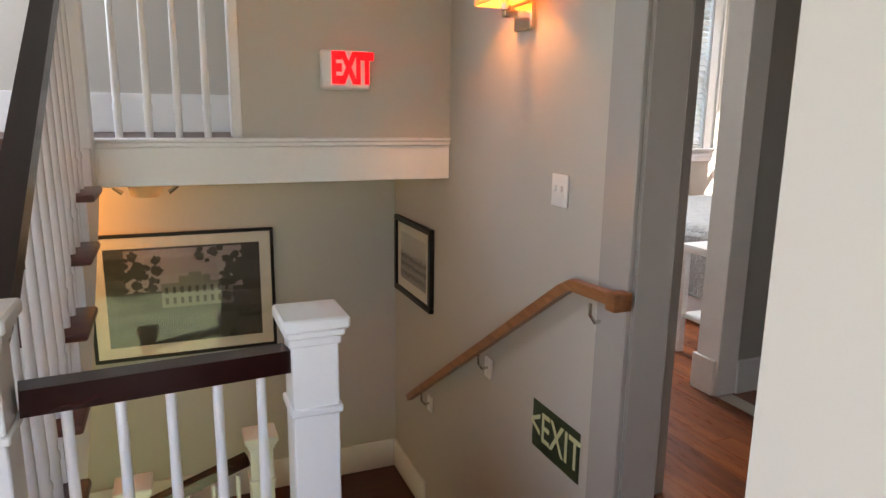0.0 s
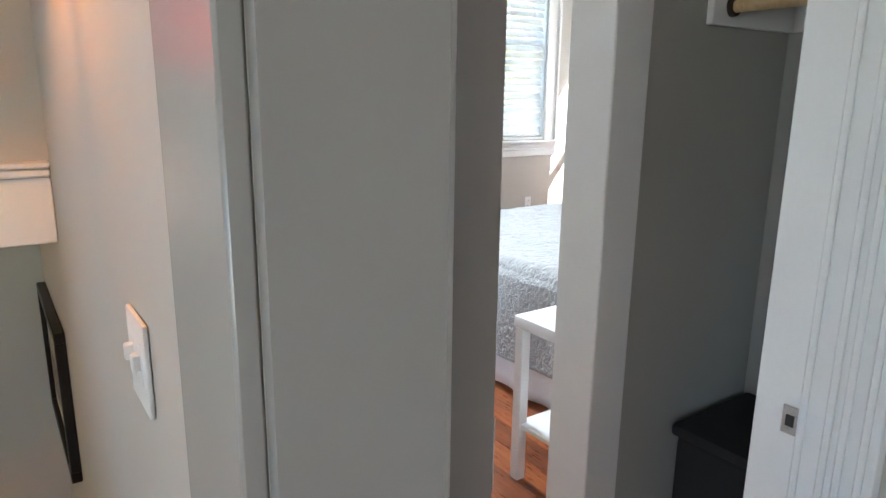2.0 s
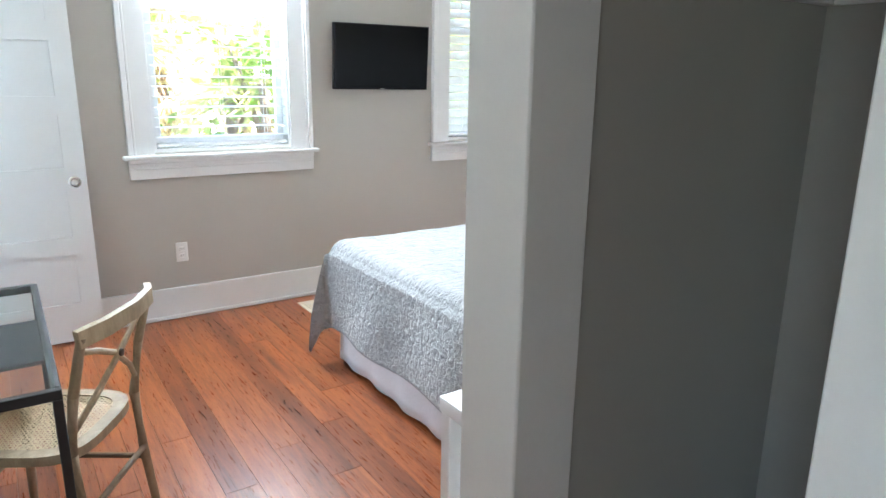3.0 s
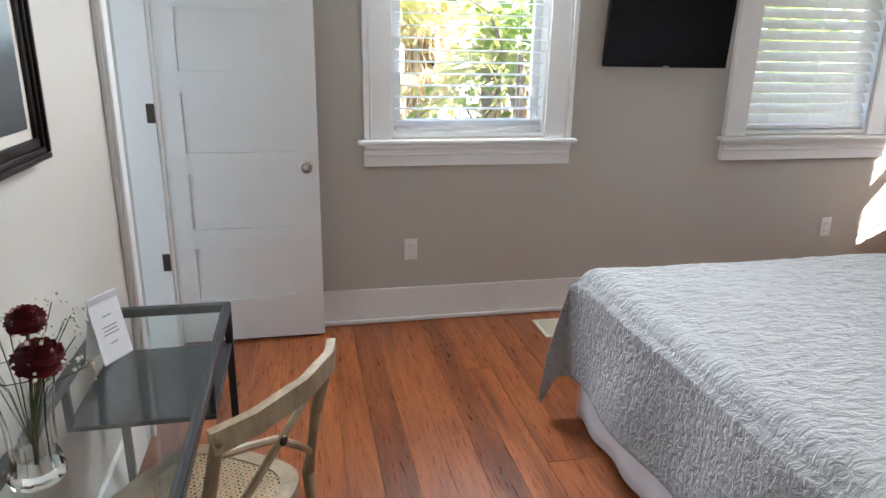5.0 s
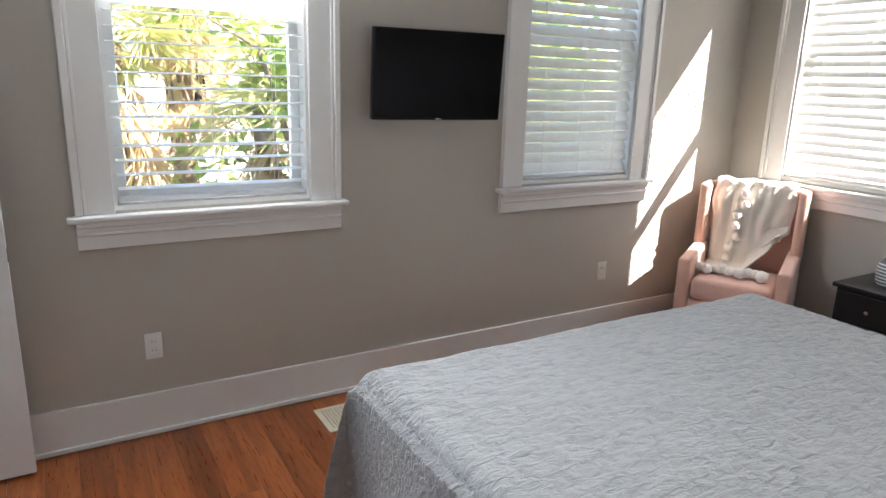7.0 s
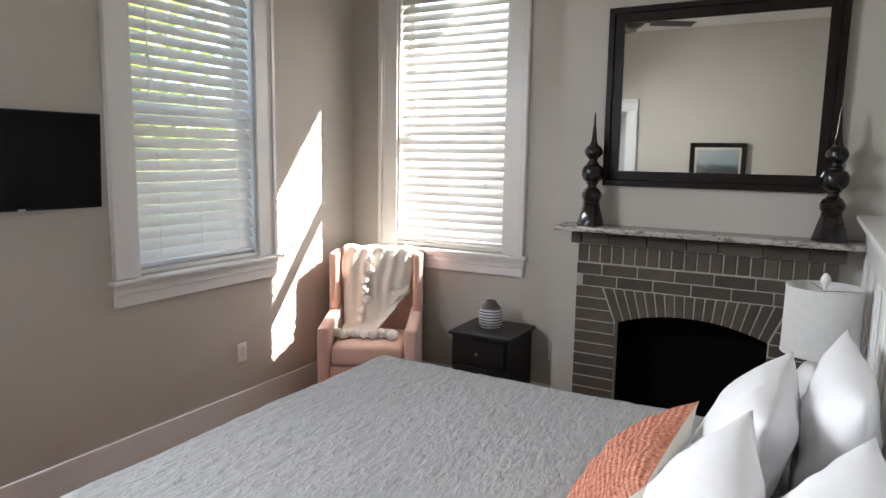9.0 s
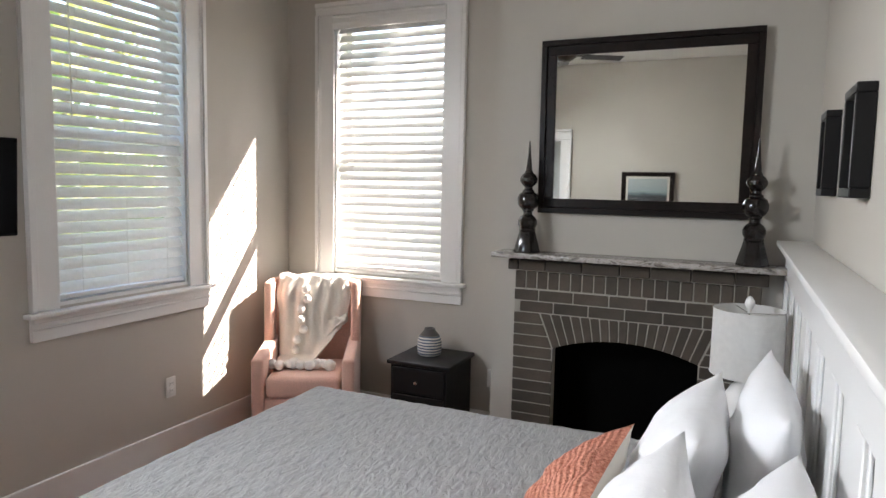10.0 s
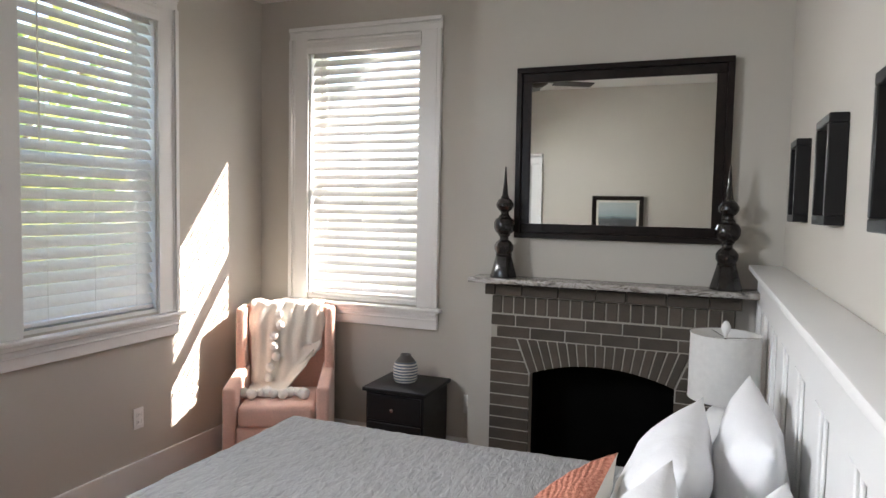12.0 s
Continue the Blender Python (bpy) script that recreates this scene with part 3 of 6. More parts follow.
def blind(m, half, tilt, label, lift=0.0, wand_x=None):
    """A slatted blind inside the window: tilt in degrees lowers the room edge of each slat."""
    b = thing("window_blind", label, "blind", m, group="slatted window blinds")
    w = 2 * half - 0.05
    top, bottom = WIN[1] - 0.02, WIN[0] + 0.03 + lift
    part("headrail", box_bm((-w / 2, 0.004, top - 0.075), (w / 2, 0.07, top), 0.006, 2), M_PLASTIC, b)
    bm = box_bm((-half - 0.004, -0.024, top - 0.085), (half + 0.004, -0.008, top + 0.005), 0.004, 2)
    add_box(bm, (-half - 0.006, -0.034, top - 0.012), (half + 0.006, -0.0235, top + 0.006), 0.004, 2)
    add_box(bm, (-half - 0.005, -0.030, top - 0.052), (half + 0.005, -0.0235, top - 0.034), 0.003, 2)
    part("valance", bm, M_PLASTIC, b)
    part("bottom_rail", box_bm((-w / 2, 0.012, bottom), (w / 2, 0.062, bottom + 0.022), 0.005, 2), M_PLASTIC, b)
    me = slat_mesh(w, 0.0635)
    n = round((top - 0.085 - bottom - 0.055) / 0.0605) + 1
    pitch = (top - 0.085 - bottom - 0.055) / (n - 1)
    for i in range(n):
        z = bottom + 0.055 + i * pitch
        piece("slat", me, b, Matrix.Translation((random.uniform(-0.002, 0.002), 0.037, z)) @ pose(0, 0, 0, tilt + random.uniform(-1.5, 1.5), random.uniform(-0.15, 0.15), 0))
    for x in (-w / 2 + 0.13, 0.0, w / 2 - 0.13):
        for y in (0.008, 0.068):
            part("ladder_cord", tube_bm([(x, y, bottom + 0.01), (x, y, top - 0.07)], 0.0011, 5), M_PLASTIC, b)
    if wand_x is not None:
        part("tilt_wand", tube_bm([(wand_x, -0.012, top - 0.09), (wand_x + 0.004, -0.012, top - 0.86)], 0.0045, 8), M_PLASTIC, b, "clear plastic tilt wand")
    return b


for i, (cx, tilt, lift, wand, txt) in enumerate(((3.1605, 3, 0.0, None, "open"), (5.296, 59, 0.0, -0.33, "half closed"))):
    m = Matrix.Translation((cx, YN, 0))
    sash_window("window_%d" % (i + 1), m, 0.4345, "tall white double-hung sash window with moulded casing")
    blind(m, 0.4345, tilt, "white slatted blind, tilted %s in the window" % txt, lift, wand)
m = Matrix.Translation((XR, 5.16, 0)) @ pose(0, 0, 0, 0, 0, -90)
sash_window("window_3", m, 0.435, "white double-hung sash window beside the chimney breast")
blind(m, 0.435, 56, "white slatted blind, nearly closed against the sun", 0.0, None)


# ---- doors and their trim ----
def door_casing(name, axis_m, half, top, label="flat white painted door casing", w=0.13, depth=0.16, mat=None):
    """Casing on the room side (y = 0 plane, room at -y) and a jamb lining of that depth behind it."""
    d = thing(name, label, "door frame", axis_m, kind="structure")
    banded_casing(d, "side_casing", -half - w, -half, 0, top, True)
    banded_casing(d, "side_casing", half, half + w, 0, top, False)
    banded_casing(d, "head_casing", -half - w, half + w, top + 0.001, top + w, True, True)
    bm = box_bm((-half, 0.0, 0), (-half + 0.016, depth, top))
    add_box(bm, (half - 0.016, 0.0, 0), (half, depth, top))
    add_box(bm, (-half + 0.016, 0.0, top - 0.016), (half - 0.016, depth, top))
    part("jamb", bm, mat or M_TRIM, d)
    return d


# local x runs along -world y for a wall seen from +x
bath_case = door_casing("door_frame_1", Matrix.Translation((XL, 5.465, 0)) @ pose(0, 0, 0, 0, 0, 90), 0.365, 2.21, depth=0.14)
for z in (1.161, 0.426):
    part("hinge", box_bm((0.343, 0.002, z), (0.3495, 0.038, z + 0.09), 0.002), M_BRONZE, bath_case, "dark grey steel hinge")
# the jamb's backlit shade is put into its colour by the greige gloss
entry_case = door_casing("door_frame_2", Matrix.Translation((XL, 1.265, 0)) @ pose(0, 0, 0, 0, 0, 90), 0.435, 2.06, depth=0.14, w=0.12, mat=M_GLOSS)
# built-out frame on the hinge side of the entry door
part("hinge_frame", box_bm((0.535, -0.150, 0), (0.60, -0.0345, 2.06), 0.004), M_GLOSS, entry_case)
hall_case = thing("door_frame_3", "flat painted casing round the bedroom door, hall side", "door frame", Matrix.Translation((1.45, 1.265, 0)) @ pose(0, 0, 0, 0, 0, -90), kind="structure")
for s in (-1, 1):
    part("side_casing", box_bm((min(s * 0.435, s * 0.60), -0.02, 0), (max(s * 0.435, s * 0.60), 0, 2.06), 0.003), M_GLOSS, hall_case)
part("head_casing", box_bm((-0.60, -0.02, 2.061), (0.60, 0, 2.2), 0.003), M_TRIM, hall_case)


def panel_door(name, m, width, height, label, knob_mat, swing_hinges=True):
    """A five-panel door: local x from the hinge, thickness along y, seen face at y = 0."""
    d = thing(name, label, "door", m, kind="structure")
    t, st = 0.044, 0.105
    ph, gap = 0.285, 0.102
    z = 0.225
    cuts = []
    for i in range(5):
        cuts.append((z, z + ph))
        z += ph + gap
    part("leaf", wall_bm("x", 0, width, 0, t, 0, height, [(st, width - st, a, b) for a, b in cuts]), M_DOOR, d, smooth=None)
    for a, b in cuts:
        pb = box_bm((st - 0.002, 0.018, a - 0.002), (width - st + 0.002, t - 0.018, b + 0.002))
        part("panel", pb, M_DOOR, d, smooth=None)
    for y, s in ((0, -1), (t, 1)):
        rose = part("rosette", lathe_bm([(0.0, 0), (0.032, 0.0), (0.032, 0.004), (0.026, 0.008), (0.012, 0.010), (0.012, 0.028), (0.0, 0.028)], 24), M_CHROME, d, "polished nickel rosette", m=Matrix.Translation((width - 0.062, y, 0.925)) @ pose(0, 0, 0, 90 if s < 0 else -90, 0, 0))
        part("knob", lathe_bm([(0.0, 0.026), (0.014, 0.027), (0.020, 0.034), (0.027, 0.043), (0.029, 0.052), (0.026, 0.061), (0.016, 0.067), (0.0, 0.068)], 12), knob_mat, rose, "faceted knob", smooth=20)
    part("latch", box_bm((width - 0.001, t / 2 - 0.012, 0.90), (width + 0.003, t / 2 + 0.012, 0.955), 0.001), M_CHROME, d, "nickel latch plate")
    if swing_hinges:
        for z in (0.28, 1.12, 1.85):
            part("hinge", add_box(lathe_bm([(0.006, 0), (0.006, 0.09)], 10, (-0.004, -0.004, z)), (-0.03, -0.003, z), (0.0, 0.001, z + 0.09)), M_CHROME, d, "grey steel hinge")
    return d


def entry_door(m, width=0.79, height=2.03):
    """A flush door with a lever lock: local x from the hinge, its room face at y = 0."""
    d = thing("door_2", "white flush entry door standing open with a lever lock", "door", m, kind="structure")
    part("leaf", box_bm((0, 0, 0), (width, 0.042, height), 0.003), M_DOOR, d)
    lock = part("lock_body", box_bm((width - 0.105, -0.032, 0.84), (width - 0.035, 0, 1.06), 0.008, 2), M_METAL, d, "dark metal lock body")
    part("lock_cap", box_bm((width - 0.100, -0.034, 1.061), (width - 0.040, -0.002, 1.078), 0.005, 2), M_PLASTIC, lock, "white lock cap")
    part("lever", tube_bm([(width - 0.07, -0.030, 0.885), (width - 0.07, -0.066, 0.885), (width - 0.085, -0.078, 0.886), (width - 0.19, -0.080, 0.884)], [0.011, 0.010, 0.010, 0.008], 10), M_CHROME, lock, "bright nickel lever")
    part("edge_plate", box_bm((width - 0.001, 0.009, 0.83), (width + 0.003, 0.033, 1.06), 0.001), M_CHROME, d, "nickel latch plate")
    for z in (0.2, 1.0, 1.75):
        part("hinge", lathe_bm([(0.006, 0), (0.006, 0.09)], 10, (-0.006, -0.004, z)), M_CHROME, d, "grey steel hinge")
    return d


panel_door("door_1", Matrix.Translation((1.598, 5.848, 0.012)), 0.738, 2.18, "white five-panel door standing open with a glass knob", M_GLASS)
ENTRY = Matrix.Translation((1.752, 1.835, 0.012)) @ pose(0, 0, 0, 0, 0, 83)
entry_door(ENTRY)

# casing of the closet opening: square post on one side, fluted board with a strike plate on the other
closet_case = thing("door_frame_4", "white closet casing with fluted board and strike plate", "door frame", kind="structure")
part("corner_post", box_bm((2.588, 2.414, 0), (2.722, 2.568, 2.06), 0.004), M_TRIM, closet_case)
part("plinth", box_bm((2.574, 2.43, 0), (2.60, 2.585, 0.19), 0.004), M_TRIM, closet_case)
bm = box_bm((2.565, 1.72, 0), (2.60, 1.955, 2.06), 0.003)
for y in (1.735, 1.772, 1.800, 1.848):
    add_box(bm, (2.553, y, 0), (2.5655, y + 0.014, 2.06), 0.004)
part("fluted_casing", bm, M_TRIM, closet_case)
part("opening_lining", box_bm((2.60, 1.9305, 0), (2.70, 1.95, 2.06), 0.003), M_TRIM, closet_case)
part("head_casing", box_bm((2.566, 1.72, 2.061), (2.60, 2.60, 2.19), 0.003), M_TRIM, closet_case)
strike = part("strike_plate", box_bm((2.560, 1.86, 0.815), (2.5655, 1.895, 0.875), 0.002), M_CHROME, closet_case, "nickel strike plate")
part("latch_hole", box_bm((2.5585, 1.870, 0.833), (2.5605, 1.886, 0.856)), M_SLOT, strike)
part("catch_plate", box_bm((2.560, 1.86, 1.80), (2.5655, 1.885, 1.86), 0.002), M_PLASTIC, closet_case)

# closet fittings
shelf = thing("closet_shelf", "white closet shelf on painted cleats", "shelf")
part("board", box_bm((2.96, 1.505, 1.775), (3.368, 2.42, 1.795), 0.002), M_TRIM, shelf)
part("side_cleat", box_bm((2.95, 2.403, 1.655), (3.365, 2.4245, 1.774), 0.002), M_TRIM, shelf)
part("back_cleat", box_bm((3.347, 1.51, 1.655), (3.3685, 2.402, 1.773), 0.002), M_TRIM, shelf)
rod = thing("closet_rod", "round pine hanging rod in metal cups", "rod")
part("pole", tube_bm([(3.03, 1.505, 1.705), (3.03, 2.40, 1.705)], 0.017, 16), M_ROD, rod)
part("cup", lathe_bm([(0.0, 0), (0.028, 0), (0.026, 0.012), (0.0, 0.012)], 20), M_BRONZE, rod, "dark metal rod cup", m=Matrix.Translation((3.03, 2.402, 1.705)) @ pose(0, 0, 0, 90, 0, 0))
bm = bmesh.new()
add_box(bm, (2.95, 2.02, 0.0), (3.33, 2.39, 0.46), 0.02, 3)
hamper = thing("laundry_hamper", "black fabric hamper with a lid on the closet floor", "hamper")
part("body", bm, M_BIN, hamper)
part("lid", box_bm((2.935, 2.005, 0.461), (3.345, 2.40, 0.50), 0.012, 2), M_BIN, hamper)


# ---- stair hall ----
NR, RISE, GO = 7, 0.183, 0.265
down = thing("down_stairs", "dark red wooden stairs going down with white risers", "stairs", kind="structure")
for i in range(6):
    y0, z = 1.88 + i * 0.28, -0.181 * (i + 1)
    part("riser", box_bm((0.42, y0 - 0.02, z), (1.449, y0, z + 0.179)), M_TRIM, down)
    if i < 5:
        part("tread", box_bm((0.42, y0 - 0.03, z - 0.03), (1.449, y0 + 0.285, z), 0.006, 2), M_TREAD, down)
up = thing("up_stairs", "open stairs going up with dark treads and white risers", "stairs", kind="structure")
for i in range(6):
    y0, z = 1.45 + i * 0.27, 0.183 * (i + 1)
    part("riser", box_bm((-1.2, y0, z - 0.183), (-0.25, y0 + 0.02, z - 0.03)), M_TRIM, up)
    part("tread", box_bm((-1.2, y0 - 0.035, z - 0.03), (-0.19, y0 + 0.285, z), 0.010, 2), M_TREAD, up)
bm = bmesh.new()
prof = [(1.45, -0.02), (1.45, 0.15)]
vs = []
for i in range(6):
    prof += [(1.47 + i * 0.27, 0.153 + 0.183 * i), (1.45 + (i + 1) * 0.27, 0.153 + 0.183 * i)]
prof += [(3.07, 1.25), (3.268, 1.25), (3.268, 1.0), (1.75, -0.02)]
for x in (-0.25, -0.225):
    vs.append([bm.verts.new((x, y, z)) for y, z in prof])
bm.faces.new(vs[0])
bm.faces.new(vs[1][::-1])
for k in range(len(prof)):
    j = (k + 1) % len(prof)
    bm.faces.new((vs[0][k], vs[0][j], vs[1][j], vs[1][k]))
part("stringer", bm, M_TRIM, up, smooth=None)

# half landing above with its white fascia
land = thing("upper_landing", "upper stair landing with a white moulded fascia", "landing", kind="structure")
part("deck", box_bm((-1.7, 3.30, 1.09), (1.449, 4.199, 1.283)), M_TREAD, land)
part("soffit", box_bm((-1.7, 3.30, 1.075), (1.449, 4.199, 1.0895)), M_CEIL, land)
bm = box_bm((-0.262, 3.27, 1.07), (1.449, 3.2995, 1.245), 0.003)
add_box(bm, (-0.262, 3.252, 1.246), (1.449, 3.2995, 1.268), 0.005)
add_box(bm, (-0.262, 3.244, 1.269), (1.449, 3.2995, 1.287), 0.005)
part("fascia", bm, M_TRIM, land)
part("landing_baseboard", box_bm((-1.7, 4.18, 1.284), (1.449, 4.199, 1.50), 0.003), M_TRIM, land)
part("wall_end_trim", box_bm((0.355, 3.262, 1.288), (0.3995, 3.375, 3.2), 0.004), M_TRIM, land)

BAL = [(0.0, 0), (0.016, 0.0), (0.016, 0.10), (0.019, 0.105), (0.019, 0.12), (0.014, 0.13), (0.017, 0.17), (0.015, 0.30), (0.011, 0.62), (0.0115, 0.755), (0.0, 0.755)]
BAL_LONG = [(r * 1.05, z * 1.22) for r, z in BAL]


def newel(m, h, label, s=0.056):
    n = thing("newel_post", label, "post", m, group="white newel posts")
    part("shaft", box_bm((-s, -s, 0), (s, s, h - 0.07), 0.004), M_TRIM, n)
    part("neck_band", box_bm((-s - 0.008, -s - 0.008, h - 0.26), (s + 0.008, s + 0.008, h - 0.24), 0.004), M_TRIM, n)
    bm = box_bm((-s - 0.006, -s - 0.006, h - 0.085), (s + 0.006, s + 0.006, h - 0.062), 0.004)
    add_box(bm, (-s - 0.014, -s - 0.014, h - 0.063), (s + 0.014, s + 0.014, h - 0.043), 0.005)
    add_box(bm, (-s - 0.024, -s - 0.024, h - 0.044), (s + 0.024, s + 0.024, h - 0.012), 0.006)
    vs = bmesh.ops.create_cone(bm, cap_ends=True, segments=4, radius1=(s + 0.018) * 1.414, radius2=0.006, depth=0.02)["verts"]
    bmesh.ops.transform(bm, matrix=Matrix.Translation((0, 0, h - 0.003)) @ pose(0, 0, 0, 0, 0, 45), verts=vs)
    part("cap", bm, M_TRIM, n)
    return n


newel(Matrix.Translation((0.372, 1.545, -0.0)), 0.955, "square white newel post with a moulded cap at the stairhead")
newel(Matrix.Translation((-0.285, 1.40, 0.0)), 1.06, "square white newel post at the foot of the upper stairs")
newel(Matrix.Translation((-0.275, 3.19, 1.08)), 1.25, "square white newel post at the upper landing")
newel(Matrix.Translation((0.40, 3.14, -1.6)), 1.47, "white newel post of the flight below")
newel(Matrix.Translation((-0.17, 3.02, -1.9)), 1.68, "white newel post of the flight below")


def rail_section(pts, w=0.062, h=0.05):
    return sweep_bar(pts, w, h)


guard = thing("stair_guard", "white balusters under a dark mahogany rail", "railing")
part("hand_rail", rail_section([(-0.222, 1.435, 0.852), (0.312, 1.535, 0.832)], 0.060, 0.056), M_MAHOG, guard, "dark mahogany rail")
part("base_rail", box_bm((-0.22, 1.41, 0.0), (0.31, 1.57, 0.02), 0.003), M_TRIM, guard)
for i in range(5):
    part("baluster", lathe_bm([(r, z * 1.075) for r, z in BAL], 12, (-0.145 + i * 0.098, 1.448 + i * 0.018, 0.005)), M_TRIM, guard)
climb = thing("stair_rail", "white balusters under a dark mahogany rail climbing the stairs", "railing")
part("hand_rail", rail_section([(-0.262, 1.44, 0.99), (-0.262, 1.55, 1.03), (-0.262, 3.13, 2.13)], 0.066, 0.062), M_MAHOG, climb, "dark mahogany rail")
for i in range(6):
    for k in range(2):
        y = 1.50 + i * 0.27 + k * 0.135
        foot = 0.183 * (i + 1) - 0.002
        tall = 1.03 + 0.696 * (y - 1.55) - 0.02 - foot
        part("baluster", lathe_bm([(r, z * tall / 0.78) for r, z in BAL], 12, (-0.262, y, foot)), M_TRIM, climb)
lrail = thing("landing_guard", "tall white balusters along the upper landing", "railing")
for i in range(4):
    part("baluster", lathe_bm(BAL_LONG, 12, (-0.125 + i * 0.125, 3.32, 1.283)), M_TRIM, lrail)
part("hand_rail", rail_section([(-0.21, 3.32, 2.26), (0.353, 3.32, 2.26)]), M_MAHOG, lrail, "dark mahogany rail")
low = thing("lower_stair_guard", "short white balusters under a dark rail below", "railing")
part("hand_rail", rail_section([(-0.105, 3.04, -0.37), (0.335, 3.13, -0.27)], 0.06, 0.05), M_MAHOG, low, "dark mahogany rail")
for i in range(4):
    part("baluster", lathe_bm([(r, z * 0.9) for r, z in BAL], 10, (-0.06 + i * 0.115, 3.06 + 0.02 * i, -1.08 + 0.02 * i)), M_TRIM, low)
part("drop_rail", rail_section([(0.44, 3.19, -0.26), (0.44, 3.50, -0.52)], 0.055, 0.05), M_MAHOG, low)
part("base_rail", box_bm((-0.13, 3.0, -1.12), (0.36, 3.16, -1.08), 0.003), M_TRIM, low)

# oak wall rail on nickel brackets
wrail = thing("wall_handrail", "orange oak handrail on nickel wall brackets", "handrail")
part("rail", rail_section([(1.385, 1.68, 0.828), (1.385, 1.95, 0.816), (1.385, 2.02, 0.778), (1.385, 3.72, -0.36)], 0.036, 0.040), M_OAK, wrail)
part("rail_end", box_bm((1.358, 1.672, 0.79), (1.43, 1.725, 0.852), 0.008, 2), M_OAK, wrail)
for y in (1.84, 2.72, 3.50):
    z = 0.765 if y < 2 else 0.778 - 0.67 * (y - 2.02) - 0.045
    br = part("bracket", tube_bm([(1.443, y, z - 0.055), (1.41, y, z - 0.06), (1.388, y, z - 0.03), (1.386, y, z + 0.012)], 0.007, 8), M_CHROME, wrail, "nickel wall bracket")
    part("backing_block", box_bm((1.436, y - 0.035, z - 0.11), (1.4495, y + 0.035, z - 0.01), 0.003), M_TRIM, br)


def plate(name, m, kind_of):
    """A wall plate facing -y at its origin: an outlet or a switch."""
    p = thing(name, {"outlet": "white duplex outlet plate low on the wall", "switch": "white toggle light switch plate", "dimmer": "white two-gang switch plate on the stair wall"}[kind_of], "outlet" if kind_of == "outlet" else "switch", m)
    w = 0.055 if kind_of == "dimmer" else 0.0365
    part("cover_plate", box_bm((-w, -0.007, -0.062), (w, 0, 0.062), 0.003, 2), M_PLASTIC, p)
    if kind_of == "outlet":
        for z in (-0.022, 0.022):
            s = part("socket", box_bm((-0.017, -0.0095, z - 0.014), (0.017, -0.0065, z + 0.014), 0.004, 2), M_PLASTIC, p)
            for x in (-0.007, 0.007):
                part("slot", box_bm((x - 0.001, -0.0102, z - 0.003), (x + 0.001, -0.0094, z + 0.006)), M_SLOT, s)
    else:
        for x in ((-0.022, 0.022) if kind_of == "dimmer" else (0.0,)):
            part("toggle", box_bm((x - 0.006, -0.018, -0.004), (x + 0.006, -0.006, 0.018), 0.002), M_PLASTIC, p)
            part("switch_recess", box_bm((x - 0.011, -0.0078, -0.026), (x + 0.011, -0.0069, 0.026), 0.0003), M_PLASTIC, p)
    return p


plate("wall_outlet", Matrix.Translation((2.836, YN - 0.001, 0.427)), "outlet")
plate("wall_outlet", Matrix.Translation((5.568, YN - 0.001, 0.452)), "outlet")
plate("wall_outlet", Matrix.Translation((XR - 0.001, 4.345, 0.43)) @ pose(0, 0, 0, 0, 0, -90), "outlet")
plate("light_switch", Matrix.Translation((1.449, 2.162, 1.128)) @ pose(0, 0, 0, 0, 0, -90), "dimmer")

# wall sconce with a lit amber glass box
sc = thing("wall_sconce", "square amber glass wall sconce, lit", "lamp")
part("back_plate", box_bm((1.425, 2.40, 1.74), (1.449, 2.54, 1.84), 0.004), M_CHROME, sc)
part("arm", box_bm((1.34, 2.455, 1.785), (1.43, 2.485, 1.815), 0.004), M_CHROME, sc)
bm = box_bm((1.285, 2.31, 1.845), (1.291, 2.63, 2.06))
add_box(bm, (1.409, 2.31, 1.845), (1.415, 2.63, 2.06))
add_box(bm, (1.291, 2.31, 1.845), (1.409, 2.316, 2.06))
add_box(bm, (1.291, 2.624, 1.845), (1.409, 2.63, 2.06))
part("shade", bm, translucent("frosted_amber_glass", (0.85, 0.62, 0.36), 0.5, 0.4), sc, "frosted amber glass shade", smooth=None)
part("socket", lathe_bm([(0.02, 0), (0.02, 0.05), (0.012, 0.055)], 16, (1.35, 2.47, 1.815)), M_CHROME, sc)

# flush lamp under the landing
fl = thing("ceiling_lamp", "small flush ceiling lamp with curved metal brackets", "lamp")
part("canopy", lathe_bm([(0.0, 1.05), (0.07, 1.05), (0.08, 1.065), (0.08, 1.0745), (0.0, 1.0745)], 24, (-0.05, 3.72, 0)), M_CHROME, fl)
part("glass_shade", lathe_bm([(0.055, 0.97), (0.075, 0.985), (0.082, 1.02), (0.07, 1.048)], 24, (-0.05, 3.72, 0), False), translucent("frosted_lamp_glass", (0.85, 0.7, 0.5), 0.5, 0.4), fl)
for s in (-1, 1):
    part("bracket", tube_bm([(-0.05 + s * 0.06, 3.72, 1.06), (-0.05 + s * 0.13, 3.72, 1.05), (-0.05 + s * 0.15, 3.72, 1.02), (-0.05 + s * 0.11, 3.72, 0.99)], 0.012, 8), M_CHROME, fl)


def text_bm(body, size, depth, bold=0.0):
    cu = bpy.data.curves.new("lettering", "FONT")
    cu.body, cu.size, cu.extrude, cu.align_x, cu.align_y = body, size, depth / 2, "CENTER", "CENTER"
    cu.offset = bold
    ob = bpy.data.objects.new("lettering", cu)
    scene.collection.objects.link(ob)
    dg = bpy.context.evaluated_depsgraph_get()
    bm = bmesh.new()
    bm.from_mesh(ob.evaluated_get(dg).to_mesh())
    bpy.data.objects.remove(ob)
    bpy.data.curves.remove(cu)
    return bm


